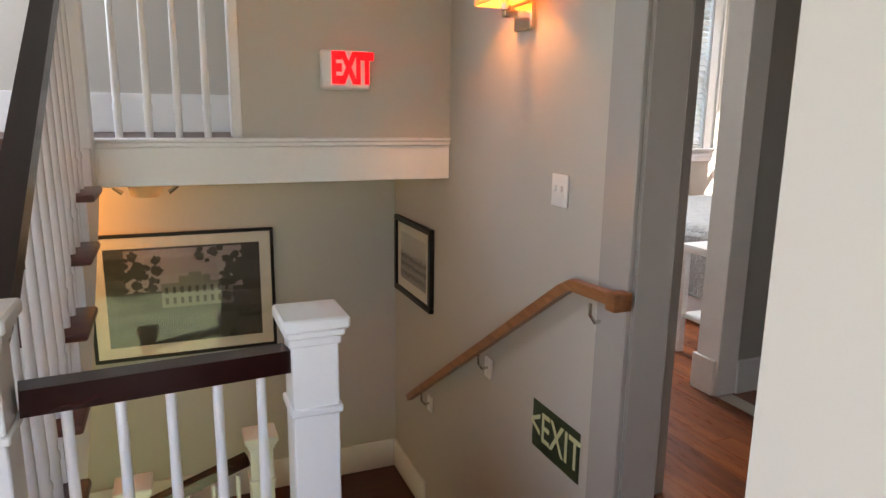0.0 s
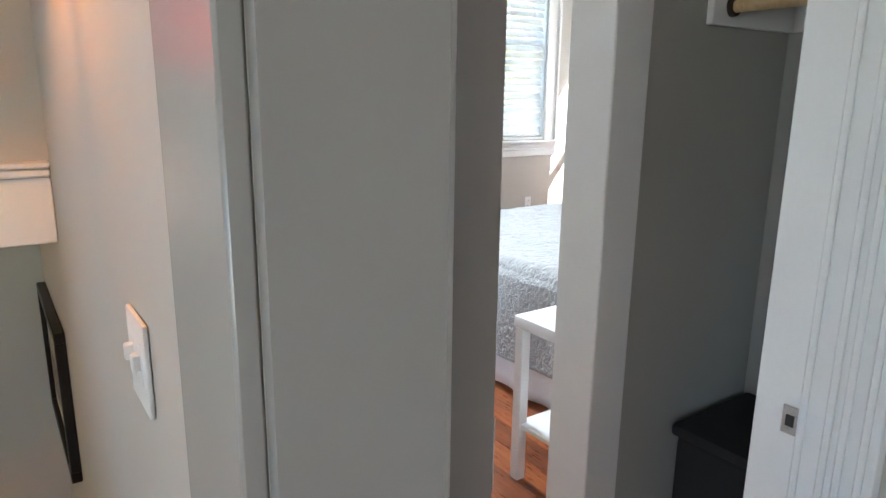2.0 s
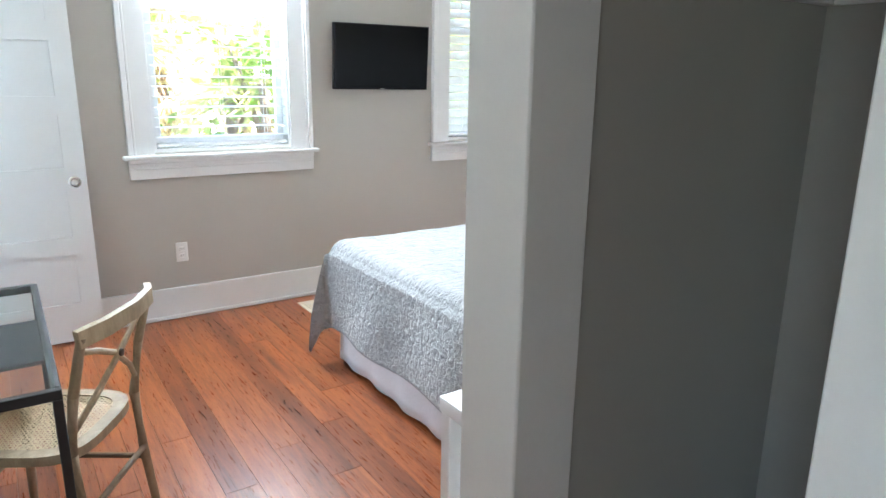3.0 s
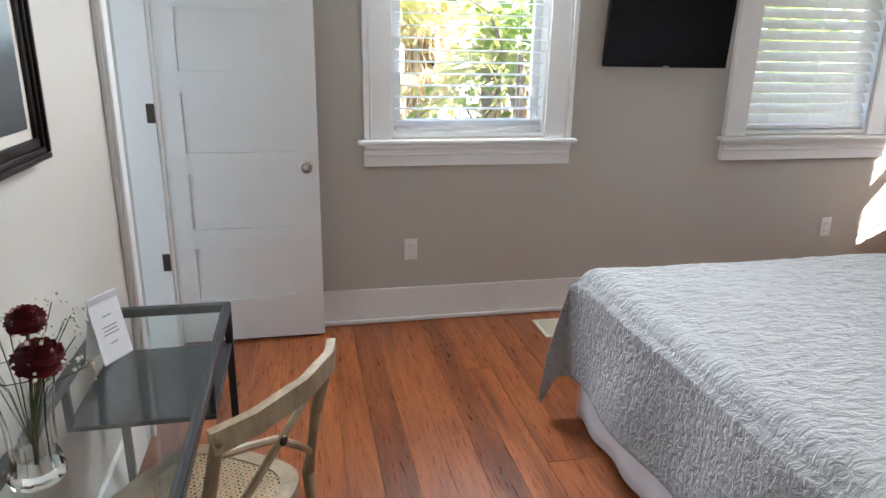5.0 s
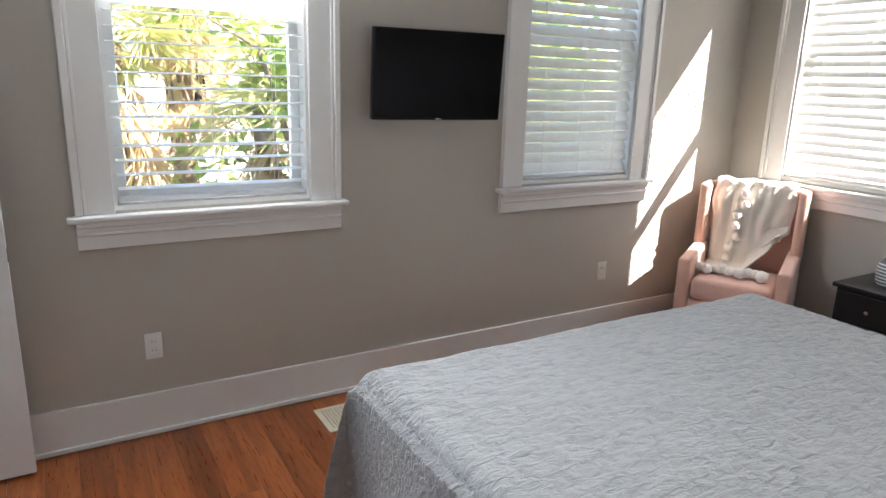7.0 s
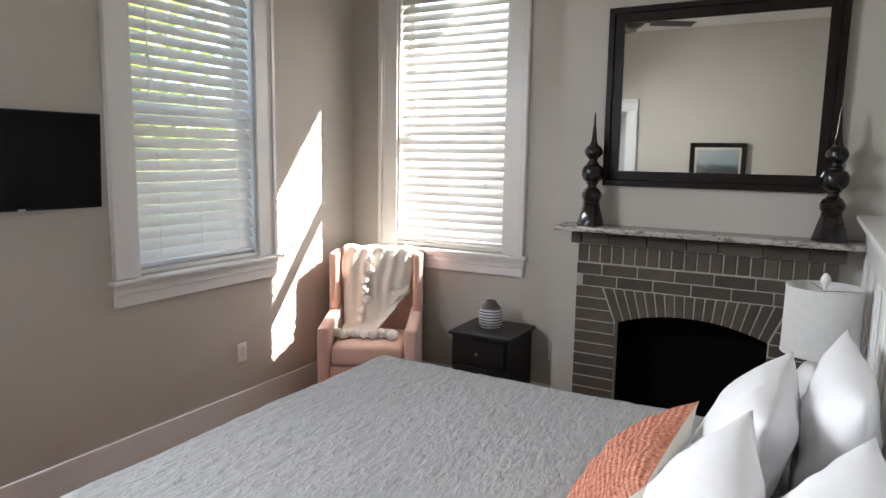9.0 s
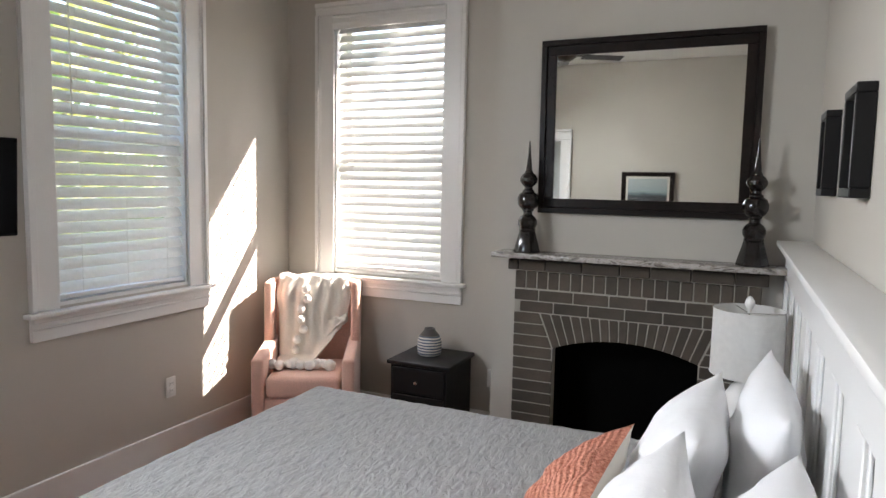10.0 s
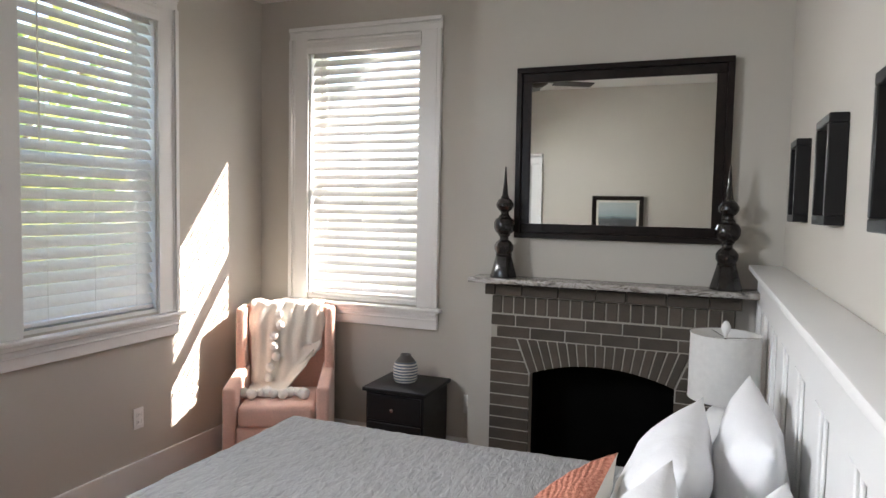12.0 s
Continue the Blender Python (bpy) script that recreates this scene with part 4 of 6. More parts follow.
ex = thing("exit_sign", "white box exit sign with lit red letters", "sign", Matrix.Translation((0.893, 3.269, 1.61)))
part("housing", box_bm((-0.125, -0.045, -0.095), (0.118, 0, 0.09), 0.014, 3), M_PLASTIC, ex)
bm = text_bm("EXIT", 0.19, 0.003, 0.011)
bmesh.ops.scale(bm, vec=(0.52, 1.0, 1.0), verts=bm.verts)
part("lettering", bm, M_RED, ex, "lit red letters EXIT", smooth=None, m=Matrix.Translation((0.025, -0.0475, 0)) @ pose(0, 0, 0, 90, 0, 0))
gx = thing("floor_exit_sign", "dark green low wall sign with pale letters", "sign", Matrix.Translation((1.449, 2.115, 0.125)) @ pose(0, 0, 0, 0, 0, -90))
part("panel", box_bm((-0.175, -0.004, -0.105), (0.175, 0, 0.105), 0.001), M_GREEN, gx)
bm = text_bm("<EXIT", 0.185, 0.001, 0.002)
bmesh.ops.scale(bm, vec=(0.78, 1.0, 1.0), verts=bm.verts)
part("lettering", bm, M_PHOS, gx, "pale letters <EXIT", smooth=None, m=Matrix.Translation((0, -0.0048, 0)) @ pose(0, 0, 0, 90, 0, 0))


def moulded_frame(parent, w, h, fw, fd, mat, steps=2):
    """A picture frame facing -y, its back at y = 0, centred on its origin."""
    bm = bmesh.new()
    for k in range(steps):
        o, i = fw * k / (steps + 0.6), fw * (k + 1.6) / (steps + 0.6) if k == steps - 1 else fw * (k + 1) / (steps + 0.6)
        d = fd * (1 - 0.35 * k / max(1, steps - 1)) if steps > 1 else fd
        x0, x1, z0, z1 = -w / 2 + o, w / 2 - o, -h / 2 + o, h / 2 - o
        t = i - o
        for a, b in (((x0, -d, z0), (x1, 0, z0 + t)), ((x0, -d, z1 - t), (x1, 0, z1)), ((x0, -d, z0 + t), (x0 + t, 0, z1 - t)), ((x1 - t, -d, z0 + t), (x1, 0, z1 - t))):
            add_box(bm, a, b, 0.003)
    return part("frame_moulding", bm, mat, parent)


def framed(name, m, w, h, fw, fd, matw, art_mat, label, group="", mat=None, glass=True, steps=2):
    p = thing(name, label, "picture", m, group)
    moulded_frame(p, w, h, fw, fd, mat or M_DARKFRAME, steps)
    iw, ih = w / 2 - fw * 0.85, h / 2 - fw * 0.85
    part("mat_board", box_bm((-iw, -fd * 0.45, -ih), (iw, -0.002, ih)), M_MAT, p, smooth=None)
    part("print", box_bm((-iw + matw, -fd * 0.45 - 0.002, -ih + matw), (iw - matw, -fd * 0.45, ih - matw)), art_mat, p, smooth=None)
    if glass:
        part("glass", box_bm((-iw, -fd * 0.45 - 0.006, -ih), (iw, -fd * 0.45 - 0.004, ih)), M_PICGLASS, p, smooth=None)
    return p


def art(name, stops, scale=4.0, horizon=None, kind="Object"):
    """An old photograph or landscape print: bands of tone by height, broken by noise."""
    m, nt, b = material(name, (0.3, 0.3, 0.3), 0.5)
    v = coords(nt, (1, 1, 1), "Generated")
    sx = nt.nodes.new("ShaderNodeSeparateXYZ")
    nt.links.new(v, sx.inputs[0])
    n = noise_node(nt, v, scale, 6, 0.65, 0.6)
    s = nt.nodes.new("ShaderNodeMath")
    s.operation = "MULTIPLY_ADD"
    s.inputs[1].default_value = 0.35
    nt.links.new(n, s.inputs[0])
    nt.links.new(sx.outputs["Z"], s.inputs[2])
    nt.links.new(ramp(nt, s.outputs[0], stops), b.inputs["Base Color"])
    return m


G = lambda k, t=1.0: (k * 1.04, k, k * 0.93 * t)
A_SEA = art("seascape_print", [(0.2, (0.025, 0.03, 0.035)), (0.60, (0.05, 0.06, 0.07)), (0.66, (0.10, 0.16, 0.18)), (0.74, (0.30, 0.38, 0.40)), (1.15, (0.40, 0.46, 0.47))], 2.2)
A_SEPIA = art("sepia_print", [(0.2, G(0.30)), (0.5, G(0.42)), (0.7, (0.22, 0.17, 0.11)), (0.95, (0.45, 0.34, 0.22))], 3.2)
A_TOWN = art("grey_town_print", [(0.20, G(0.30)), (0.34, G(0.12)), (0.42, G(0.34)), (0.52, G(0.07)), (0.60, G(0.30)), (0.68, G(0.10)), (0.80, G(0.45)), (1.1, G(0.5))], 14)
A_LAWN = art("grey_garden_print", [(0.15, G(0.02)), (0.30, G(0.035)), (0.38, G(0.02)), (0.46, G(0.055)), (0.52, G(0.03)), (0.7, G(0.05)), (1.1, G(0.04))], 3.0)

# large photograph of a house above the stairs: the print carries the house and trees as flat shapes
lp = framed("house_photograph", Matrix.Translation((0.115, 4.199, 0.315)), 1.05, 0.77, 0.02, 0.025, 0.07, A_LAWN, "large framed grey photograph of a columned house", mat=M_BLACK, steps=1)
M_INK1 = mottled("print_pale_grey", G(0.15), 0.5, 0.1, 8, 60)
M_INK2 = mottled("print_dark_grey", G(0.03), 0.5, 0.4, 14, 60)
M_INK3 = mottled("print_sky_grey", (0.30, 0.255, 0.265), 0.5, 0.08, 3, 40)
y0 = -0.0145
part("print_sky", box_bm((-0.33, y0, 0.03), (0.33, y0 + 0.001, 0.285)), M_INK3, lp, smooth=None)
bm = box_bm((-0.14, y0 - 0.0004, -0.075), (0.27, y0 - 0.0002, 0.075))
add_box(bm, (-0.04, y0 - 0.0004, 0.075), (0.14, y0 - 0.0002, 0.115))
add_box(bm, (0.02, y0 - 0.0004, 0.115), (0.09, y0 - 0.0002, 0.135))
part("print_house", bm, M_INK1, lp, smooth=None)
bm = bmesh.new()
for r in range(2):
    for k in range(9):
        x, z = -0.12 + k * 0.043, -0.055 + r * 0.065
        add_box(bm, (x, y0 - 0.0008, z), (x + 0.018, y0 - 0.0006, z + 0.04))
part("print_windows", bm, M_INK2, lp, smooth=None)
bm = bmesh.new()
rng = random.Random(5)


def blob(bm, x, z, r, y):
    n = 18
    bm.faces.new([bm.verts.new((x + r * rng.uniform(0.7, 1.25) * math.cos(2 * math.pi * k / n), y, z + r * rng.uniform(0.6, 1.1) * math.sin(2 * math.pi * k / n))) for k in range(n)])


for k in range(60):
    blob(bm, -0.405 + 0.25 * rng.random() ** 1.5, rng.uniform(-0.10, 0.25), rng.uniform(0.012, 0.036), y0 - 0.0010 - k * 0.00001)
for k in range(80):
    blob(bm, 0.405 - 0.20 * rng.random() ** 1.4, rng.uniform(-0.22, 0.26), rng.uniform(0.012, 0.035), y0 - 0.0013 - k * 0.00001)
for k in range(10):
    blob(bm, rng.uniform(0.05, 0.3), rng.uniform(0.2, 0.28), rng.uniform(0.01, 0.03), y0 - 0.0016 - k * 0.00001)
part("print_trees", bm, M_INK2, lp, smooth=None)

framed("door_notice", ENTRY @ Matrix.Translation((0.42, -0.001, 1.56)), 0.32, 0.42, 0.018, 0.020, 0.02, M_CARD, "black framed notice hung on the entry door", mat=M_BLACK, steps=1)
framed("small_town_photograph", Matrix.Translation((1.449, 3.80, 0.505)) @ pose(0, 0, 0, 0, 0, -90), 0.66, 0.50, 0.035, 0.03, 0.07, A_TOWN, "black framed grey town photograph on the stair wall", mat=M_BLACK, steps=1)
framed("seascape_picture", Matrix.Translation((XL + 0.001, 3.985, 1.52)) @ pose(0, 0, 0, 0, 0, 90), 0.64, 0.55, 0.055, 0.038, 0.035, A_SEA, "dark framed seascape print with a cream mat above the desk", steps=3)
for x, w, h, zc in ((5.805, 0.20, 0.34, 1.858), (5.075, 0.25, 0.34, 1.857), (4.22, 0.32, 0.35, 1.857)):
    framed("headboard_picture", Matrix.Translation((x, YS + 0.001, zc)) @ pose(0, 0, 0, 0, 0, 180), w, h, 0.03, 0.055, 0.02, A_SEPIA, "deep black framed sepia print above the headboard", "pictures above the headboard", M_BLACK, True, 1)


# ---- bedroom: television, mirror, fireplace ----
tv = thing("television", "flat black television on a tilted wall arm", "television", Matrix.Translation((4.225, 5.868, 1.657)) @ pose(0, 0, 0, 4, 0, -5))
part("body", box_bm((-0.352, -0.012, -0.216), (0.352, 0.03, 0.216), 0.006, 2), M_BEZEL, tv)
part("screen", box_bm((-0.344, -0.0145, -0.202), (0.344, -0.011, 0.209)), M_SCREEN, tv, "glossy black screen", smooth=None)
part("rear_bulge", box_bm((-0.2, 0.028, -0.15), (0.2, 0.055, 0.1), 0.01, 2), M_BEZEL, tv)
part("brand_bar", box_bm((-0.016, -0.0150, -0.2125), (0.016, -0.0118, -0.2065)), M_CHROME, tv)
part("wall_arm", box_bm((-0.06, 0.05, -0.06), (0.06, 0.11, 0.06), 0.006), M_METAL, tv)

mir = thing("wall_mirror", "large wall mirror in a wide espresso wood frame", "mirror", Matrix.Translation((BX - 0.008, 3.415, 2.045)) @ pose(0, 0, 0, 0, 0, -90) @ pose(0, 0, 0, 0.7, 0, 0))
moulded_frame(mir, 1.165, 0.985, 0.085, 0.04, M_DARKFRAME, 2)
part("mirror_glass", box_bm((-0.505, -0.016, -0.415), (0.505, -0.004, 0.415)), M_MIRROR, mir, "clear mirror glass", smooth=None)

# brick surround with a segmental arch
FX = 6.42
fire = thing("fireplace", "grey-brown brick fireplace with an arched opening and marble mantel", "fireplace", kind="structure")
Y0, Y1 = 2.78, 4.11
CY, SPR, ARCH = 3.468, 0.757, 0.078        # opening centre, spring height, rise
HALF = 0.402
RAD = (HALF ** 2 + ARCH ** 2) / (2 * ARCH)
CZ = SPR + ARCH - RAD


def arch_z(y, r):
    return CZ + math.sqrt(max(0.0, r * r - (y - CY) ** 2))


bm = bmesh.new()
N = 24
ys = [CY - HALF + 2 * HALF * k / N for k in range(N + 1)]
for k in range(N):
    a, b = ys[k], ys[k + 1]
    za, zb = arch_z(a, RAD), arch_z(b, RAD)
    q = [bm.verts.new((FX + 0.006, a, za)), bm.verts.new((FX + 0.006, b, zb)), bm.verts.new((FX + 0.006, b, 1.2915)), bm.verts.new((FX + 0.006, a, 1.2915))]
    bm.faces.new(q)
    bm.faces.new([bm.verts.new((FX + 0.006, a, za)), bm.verts.new((BX + 0.02, a, za)), bm.verts.new((BX + 0.02, b, zb)), bm.verts.new((FX + 0.006, b, zb))])
add_box(bm, (FX + 0.006, Y0, 0), (BX - 0.001, CY - HALF, 1.2915))
add_box(bm, (FX + 0.006, CY + HALF, 0), (BX - 0.001, Y1, 1.2915))
part("mortar_backing", bm, M_MORTAR, fire, smooth=None)
bm = bmesh.new()
for a, b in (((6.70, CY - 0.44, 0.0), (6.722, CY + 0.44, 0.95)), ((6.44, CY - 0.44, 0), (6.70, CY - 0.418, 0.95)), ((6.44, CY + 0.418, 0), (6.70, CY + 0.44, 0.95)), ((6.44, CY - 0.418, 0.90), (6.70, CY + 0.418, 0.95)), ((6.40, CY - 0.418, 0.0), (6.70, CY + 0.418, 0.012))):
    add_box(bm, a, b)
part("firebox", bm, M_SOOT, fire, "soot-black firebox", smooth=None)
bm = box_bm((6.43, CY - 0.40, 0.012), (6.445, CY + 0.40, 0.06), 0.003)
for k in range(9):
    add_box(bm, (6.46, CY - 0.24 + k * 0.06, 0.09), (6.62, CY - 0.228 + k * 0.06, 0.105), 0.002)
part("fire_grate", bm, M_METAL, fire)
mantel = part("mantel_shelf", box_bm((6.275, 2.665, 1.292), (BX - 0.001, 4.215, 1.322), 0.006, 3), M_MARBLE, fire, "grey veined marble mantel shelf")

# turned finials on the mantel
for y in (4.03, 2.835):
    f = thing("turned_finial", "tall black glazed ceramic finial on the mantel", "ornament", Matrix.Translation((6.375, y, 1.3225)), group="pair of mantel finials")
    bm = bmesh.new()
    bmesh.ops.create_cone(bm, cap_ends=True, segments=6, radius1=0.082, radius2=0.048, depth=0.125)
    bmesh.ops.translate(bm, vec=(0, 0, 0.0625), verts=bm.verts)
    es = [e for e in bm.edges]
    bmesh.ops.bevel(bm, geom=es, offset=0.004, segments=2, affect="EDGES", profile=0.5)
    part("hexagonal_base", bm, M_GLAZE, f, smooth=25)
    pr = [(0.0, 0.122), (0.044, 0.122), (0.05, 0.13), (0.045, 0.14), (0.055, 0.16), (0.056, 0.185), (0.044, 0.205), (0.026, 0.22), (0.026, 0.235), (0.034, 0.243), (0.034, 0.25), (0.05, 0.262), (0.061, 0.285), (0.062, 0.315), (0.052, 0.338), (0.034, 0.35), (0.034, 0.358), (0.024, 0.366), (0.024, 0.38), (0.038, 0.392), (0.05, 0.412), (0.05, 0.43), (0.038, 0.45), (0.024, 0.46), (0.024, 0.466), (0.018, 0.475), (0.010, 0.55), (0.0035, 0.64), (0.0, 0.642)]
    part("turned_shaft", lathe_bm(pr, 28, cap=False), M_GLAZE, f, smooth=30)

# bedside chest by the chimney with a stoneware vase
ns = thing("black_nightstand", "small black painted chest with drawers", "nightstand", Matrix.Translation((6.475, 4.675, 0)))
part("body", box_bm((-0.195, -0.195, 0.04), (0.20, 0.195, 0.574), 0.003), M_BLACK, ns)
part("plinth", box_bm((-0.185, -0.185, 0.0), (0.195, 0.185, 0.04), 0.002), M_BLACK, ns)
part("top", box_bm((-0.215, -0.215, 0.575), (0.215, 0.215, 0.60), 0.004, 2), M_BLACK, ns)
for z0, z1 in ((0.40, 0.56), (0.225, 0.385), (0.055, 0.21)):
    dr = part("drawer", box_bm((-0.212, -0.178, z0), (-0.193, 0.178, z1), 0.003), M_BLACK, ns)
    part("knob", lathe_bm([(0.0, 0), (0.006, 0.0), (0.006, 0.012), (0.013, 0.018), (0.011, 0.026), (0.0, 0.028)], 16), M_CHROME, dr, "small nickel knob", m=Matrix.Translation((-0.212, 0, (z0 + z1) / 2)) @ pose(0, 0, 0, 0, -90, 0))
vase = solid("stoneware_vase", lathe_bm([(0.0, 0), (0.062, 0.0), (0.074, 0.012), (0.079, 0.05), (0.078, 0.095), (0.068, 0.128), (0.05, 0.15), (0.036, 0.165), (0.034, 0.178), (0.027, 0.178), (0.025, 0.165), (0.0, 0.16)], 36, cap=False), M_VASE, "blue and white banded stoneware vase on the chest", "vase", Matrix.Translation((6.49, 4.70, 0.60)))


# ---- bed ----
BX0, BX1, BYF, BTOP = 3.355, 5.43, 4.84, 0.685
bed = thing("bed", "king bed made with a grey quilt and white skirt", "bed")
part("box_spring", box_bm((BX0 + 0.05, 2.66, 0.14), (BX1 - 0.05, BYF - 0.06, 0.38), 0.03, 3), M_SKIRT, bed)
part("mattress", box_bm((BX0 + 0.04, 2.66, 0.385), (BX1 - 0.04, BYF - 0.05, 0.64), 0.05, 4), M_PILLOW, bed)
for x in (BX0 + 0.15, BX1 - 0.15):
    for y in (2.8, BYF - 0.2):
        part("leg", box_bm((x - 0.03, y - 0.03, 0), (x + 0.03, y + 0.03, 0.139), 0.004), M_METAL, bed)
# gathered skirt: a wavy sheet round three sides
bm = bmesh.new()
path = []
for k in range(120):
    path.append((BX0 + 0.02, 2.64 + (BYF - 2.68) * k / 119, (-1, 0)))
for k in range(1, 110):
    path.append((BX0 + 0.02 + (BX1 - BX0 - 0.04) * k / 109, BYF - 0.04, (0, 1)))
for k in range(1, 120):
    path.append((BX1 - 0.02, BYF - 0.04 - (BYF - 2.68) * k / 119, (1, 0)))
prev = None
for k, (x, y, nrm) in enumerate(path):
    col = []
    for j in range(8):
        t = j / 7
        wv = (0.010 * math.sin(k * 0.42) + 0.014 * noise.noise(Vector((k * 0.09, 2.0, 0)))) * (0.25 + 0.75 * (1 - t)) + 0.012 * (1 - t)
        col.append(bm.verts.new((x + nrm[0] * wv, y + nrm[1] * wv, 0.02 + 0.36 * t)))
    if prev:
        for j in range(7):
            bm.faces.new((prev[j], col[j], col[j + 1], prev[j + 1]))
    prev = col
sk = part("skirt", bm, M_SKIRT, bed, "white gathered bed skirt", smooth=180)
sk.modifiers.new("thick", "SOLIDIFY").thickness = 0.003

# the quilt: laid over the mattress, hanging on three sides
OVL, OVF, OVR = 0.555, 0.55, 0.55


def quilt_point(u, v):
    """u across from the left hem to the right hem, v from the head to the foot hem, as lengths of cloth."""
    r = 0.065
    ox = max(0.0, BX0 + r - u) if u < BX0 + r else -max(0.0, u - (BX1 - r))
    oy = max(0.0, v - (BYF - r))
    ax = abs(ox)

    def roll(o):
        if o <= 0:
            return 0.0, 0.0
        a = o / r
        if a < math.pi / 2:
            return r * math.sin(a), r * (1 - math.cos(a))
        return r, r + (o - r * math.pi / 2)
    px, dx = roll(ax)
    py, dy = roll(oy)
    x = (BX0 + r - px) if ox > 0 else (BX1 - r + px) if ox < 0 else u
    y = (BYF - r + py) if oy > 0 else v
    drop = (dx ** 3 + dy ** 3) ** (1 / 3)
    s = 1 if ox > 0 else -1
    if dx > 0.06:
        x += -s * (0.02 + 0.045 * (dx - 0.06) + 0.016 * math.sin(v * 9.0) * min(1, dx * 3))
    if dy > 0.06:
        y += 0.015 + 0.05 * (dy - 0.06) + 0.014 * math.sin(u * 8.0 + 1) * min(1, dy * 3)
    corner = min(dx, dy)
    if corner > 0:
        x += -s * 0.25 * corner
        y += -0.10 * corner
        drop = max(dx, dy) + 0.24 * corner
    z = BTOP - drop
    p = Vector((x, y, z))
    q = Vector((u * 1.0, v * 1.0, 0))
    w = 0.010 * noise.noise(q * 1.4) + 0.006 * noise.noise(q * 4.0 + Vector((3, 1, 0)))
    f = 0.0040 * noise.noise(Vector((u * 14, v * 30, 0.5))) + 0.0022 * noise.noise(Vector((u * 40, v * 70, 2.5)))
    k = max(0.0, 1 - drop / 0.14)
    p.z += (w + f) * k
    p.x += -s * (w + 0.4 * f) * (1 - k) if dx > dy else 0
    p.y += (w + 0.4 * f) * (1 - k) if dy >= dx else 0
    return p


bm = bmesh.new()
us = np.linspace(BX0 - OVL + 0.1, BX1 + OVR - 0.1, 240)
vs_ = np.linspace(2.70, BYF + OVF - 0.1, 260)
grid = [[bm.verts.new(quilt_point(float(u), float(v))) for v in vs_] for u in us]
for i in range(len(us) - 1):
    for j in range(len(vs_) - 1):
        bm.faces.new((grid[i][j], grid[i + 1][j], grid[i + 1][j + 1], grid[i][j + 1]))
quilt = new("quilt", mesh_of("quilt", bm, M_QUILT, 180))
quilt.modifiers.new("thick", "SOLIDIFY").thickness = 0.008
tagged(quilt, "pale grey textured matelasse quilt draped over the bed", "quilt")


def pillow_bm(w, h, t, seed=0, n=26):
    """A stuffed cushion in the x-z plane, centred; its corners are drawn out."""
    bm = bmesh.new()
    sides = []
    for s in (-1, 1):
        g = []
        for i in range(n + 1):
            row = []
            for j in range(n + 1):
                a, b = 2 * i / n - 1, 2 * j / n - 1
                puff = max(0.0, (1 - abs(a) ** 2.3)) ** 0.55 * max(0.0, (1 - abs(b) ** 2.3)) ** 0.55
                pin = 1 - 0.06 * (1 - abs(b) ** 2) * abs(a) ** 3
                pin2 = 1 - 0.06 * (1 - abs(a) ** 2) * abs(b) ** 3
                k = Vector((a * 1.3 + seed, b * 1.3, s * 0.5))
                y = s * t / 2 * puff * (1 + 0.25 * noise.noise(k * 1.2)) + 0.012 * puff * noise.noise(k * 3.5) + 0.008 * puff * math.sin((a - b) * 9 + seed * 2)
                row.append(bm.verts.new((a * w / 2 * pin, y, b * h / 2 * pin2)))
            g.append(row)
        sides.append(g)
        for i in range(n):
            for j in range(n):
                bm.faces.new((g[i][j], g[i + 1][j], g[i + 1][j + 1], g[i][j + 1]))
    bmesh.ops.remove_doubles(bm, verts=bm.verts, dist=0.0008)
    return bm


for i, (x, y, z, w, h, t, lean, turn, roll_) in enumerate((
        (4.90, 2.805, 0.880, 0.70, 0.50, 0.20, -9, 2, -3), (4.02, 2.850, 0.880, 0.72, 0.50, 0.24, -22, -2, 4),
        (4.76, 3.050, 0.845, 0.68, 0.50, 0.24, -24, -3, -2), (4.06, 3.105, 0.875, 0.68, 0.48, 0.23, -30, 3, -2))):
    solid("bed_pillow", pillow_bm(w, h, t, i * 1.7), M_PILLOW, "plump white cotton pillow propped against the headboard" if i < 2 else "plump white cotton pillow on the bed", "pillow", Matrix.Translation((x, y, z)) @ pose(0, 0, 0, -lean, roll_, turn), group="white bed pillows", smooth=180)
cor = thing("coral_pillow", "coral knitted lumbar pillow with a cream back", "pillow", Matrix.Translation((4.44, 3.315, 0.815)) @ pose(0, 0, 0, 41, 0, -2))
bm = pillow_bm(0.64, 0.40, 0.16, 4.2)
bm2 = bm.copy()
for keep, b_, nm, mt in ((1, bm, "knit_front", M_CORAL), (-1, bm2, "plain_back", M_MAT)):
    bmesh.ops.delete(b_, geom=[f for f in b_.faces if f.calc_center_median().y * keep < 0], context="FACES")
    part(nm, b_, mt, cor, smooth=180)

# panelled headboard with a deep ledge
hb = thing("headboard", "white panelled headboard wall with a deep ledge", "headboard")
HX0, HX1 = 3.60, 6.475
part("back_panel", box_bm((HX0 + 0.05, YS + 0.019, 0.0), (HX1, YS + 0.10, 1.40)), M_TRIM, hb, smooth=None)
part("ledge", box_bm((HX0, YS + 0.001, 1.425), (HX1, YS + 0.165, 1.452), 0.006, 2), M_TRIM, hb)
bm = box_bm((HX0 + 0.02, YS + 0.001, 1.402), (HX1, YS + 0.145, 1.4245), 0.006, 2)
add_box(bm, (HX0 + 0.035, YS + 0.001, 1.376), (HX1, YS + 0.125, 1.4015), 0.006, 2)
part("ledge_moulding", bm, M_TRIM, hb)
part("top_rail", box_bm((HX0 + 0.05, YS + 0.1005, 1.26), (HX1, YS + 0.118, 1.3755), 0.003), M_TRIM, hb)
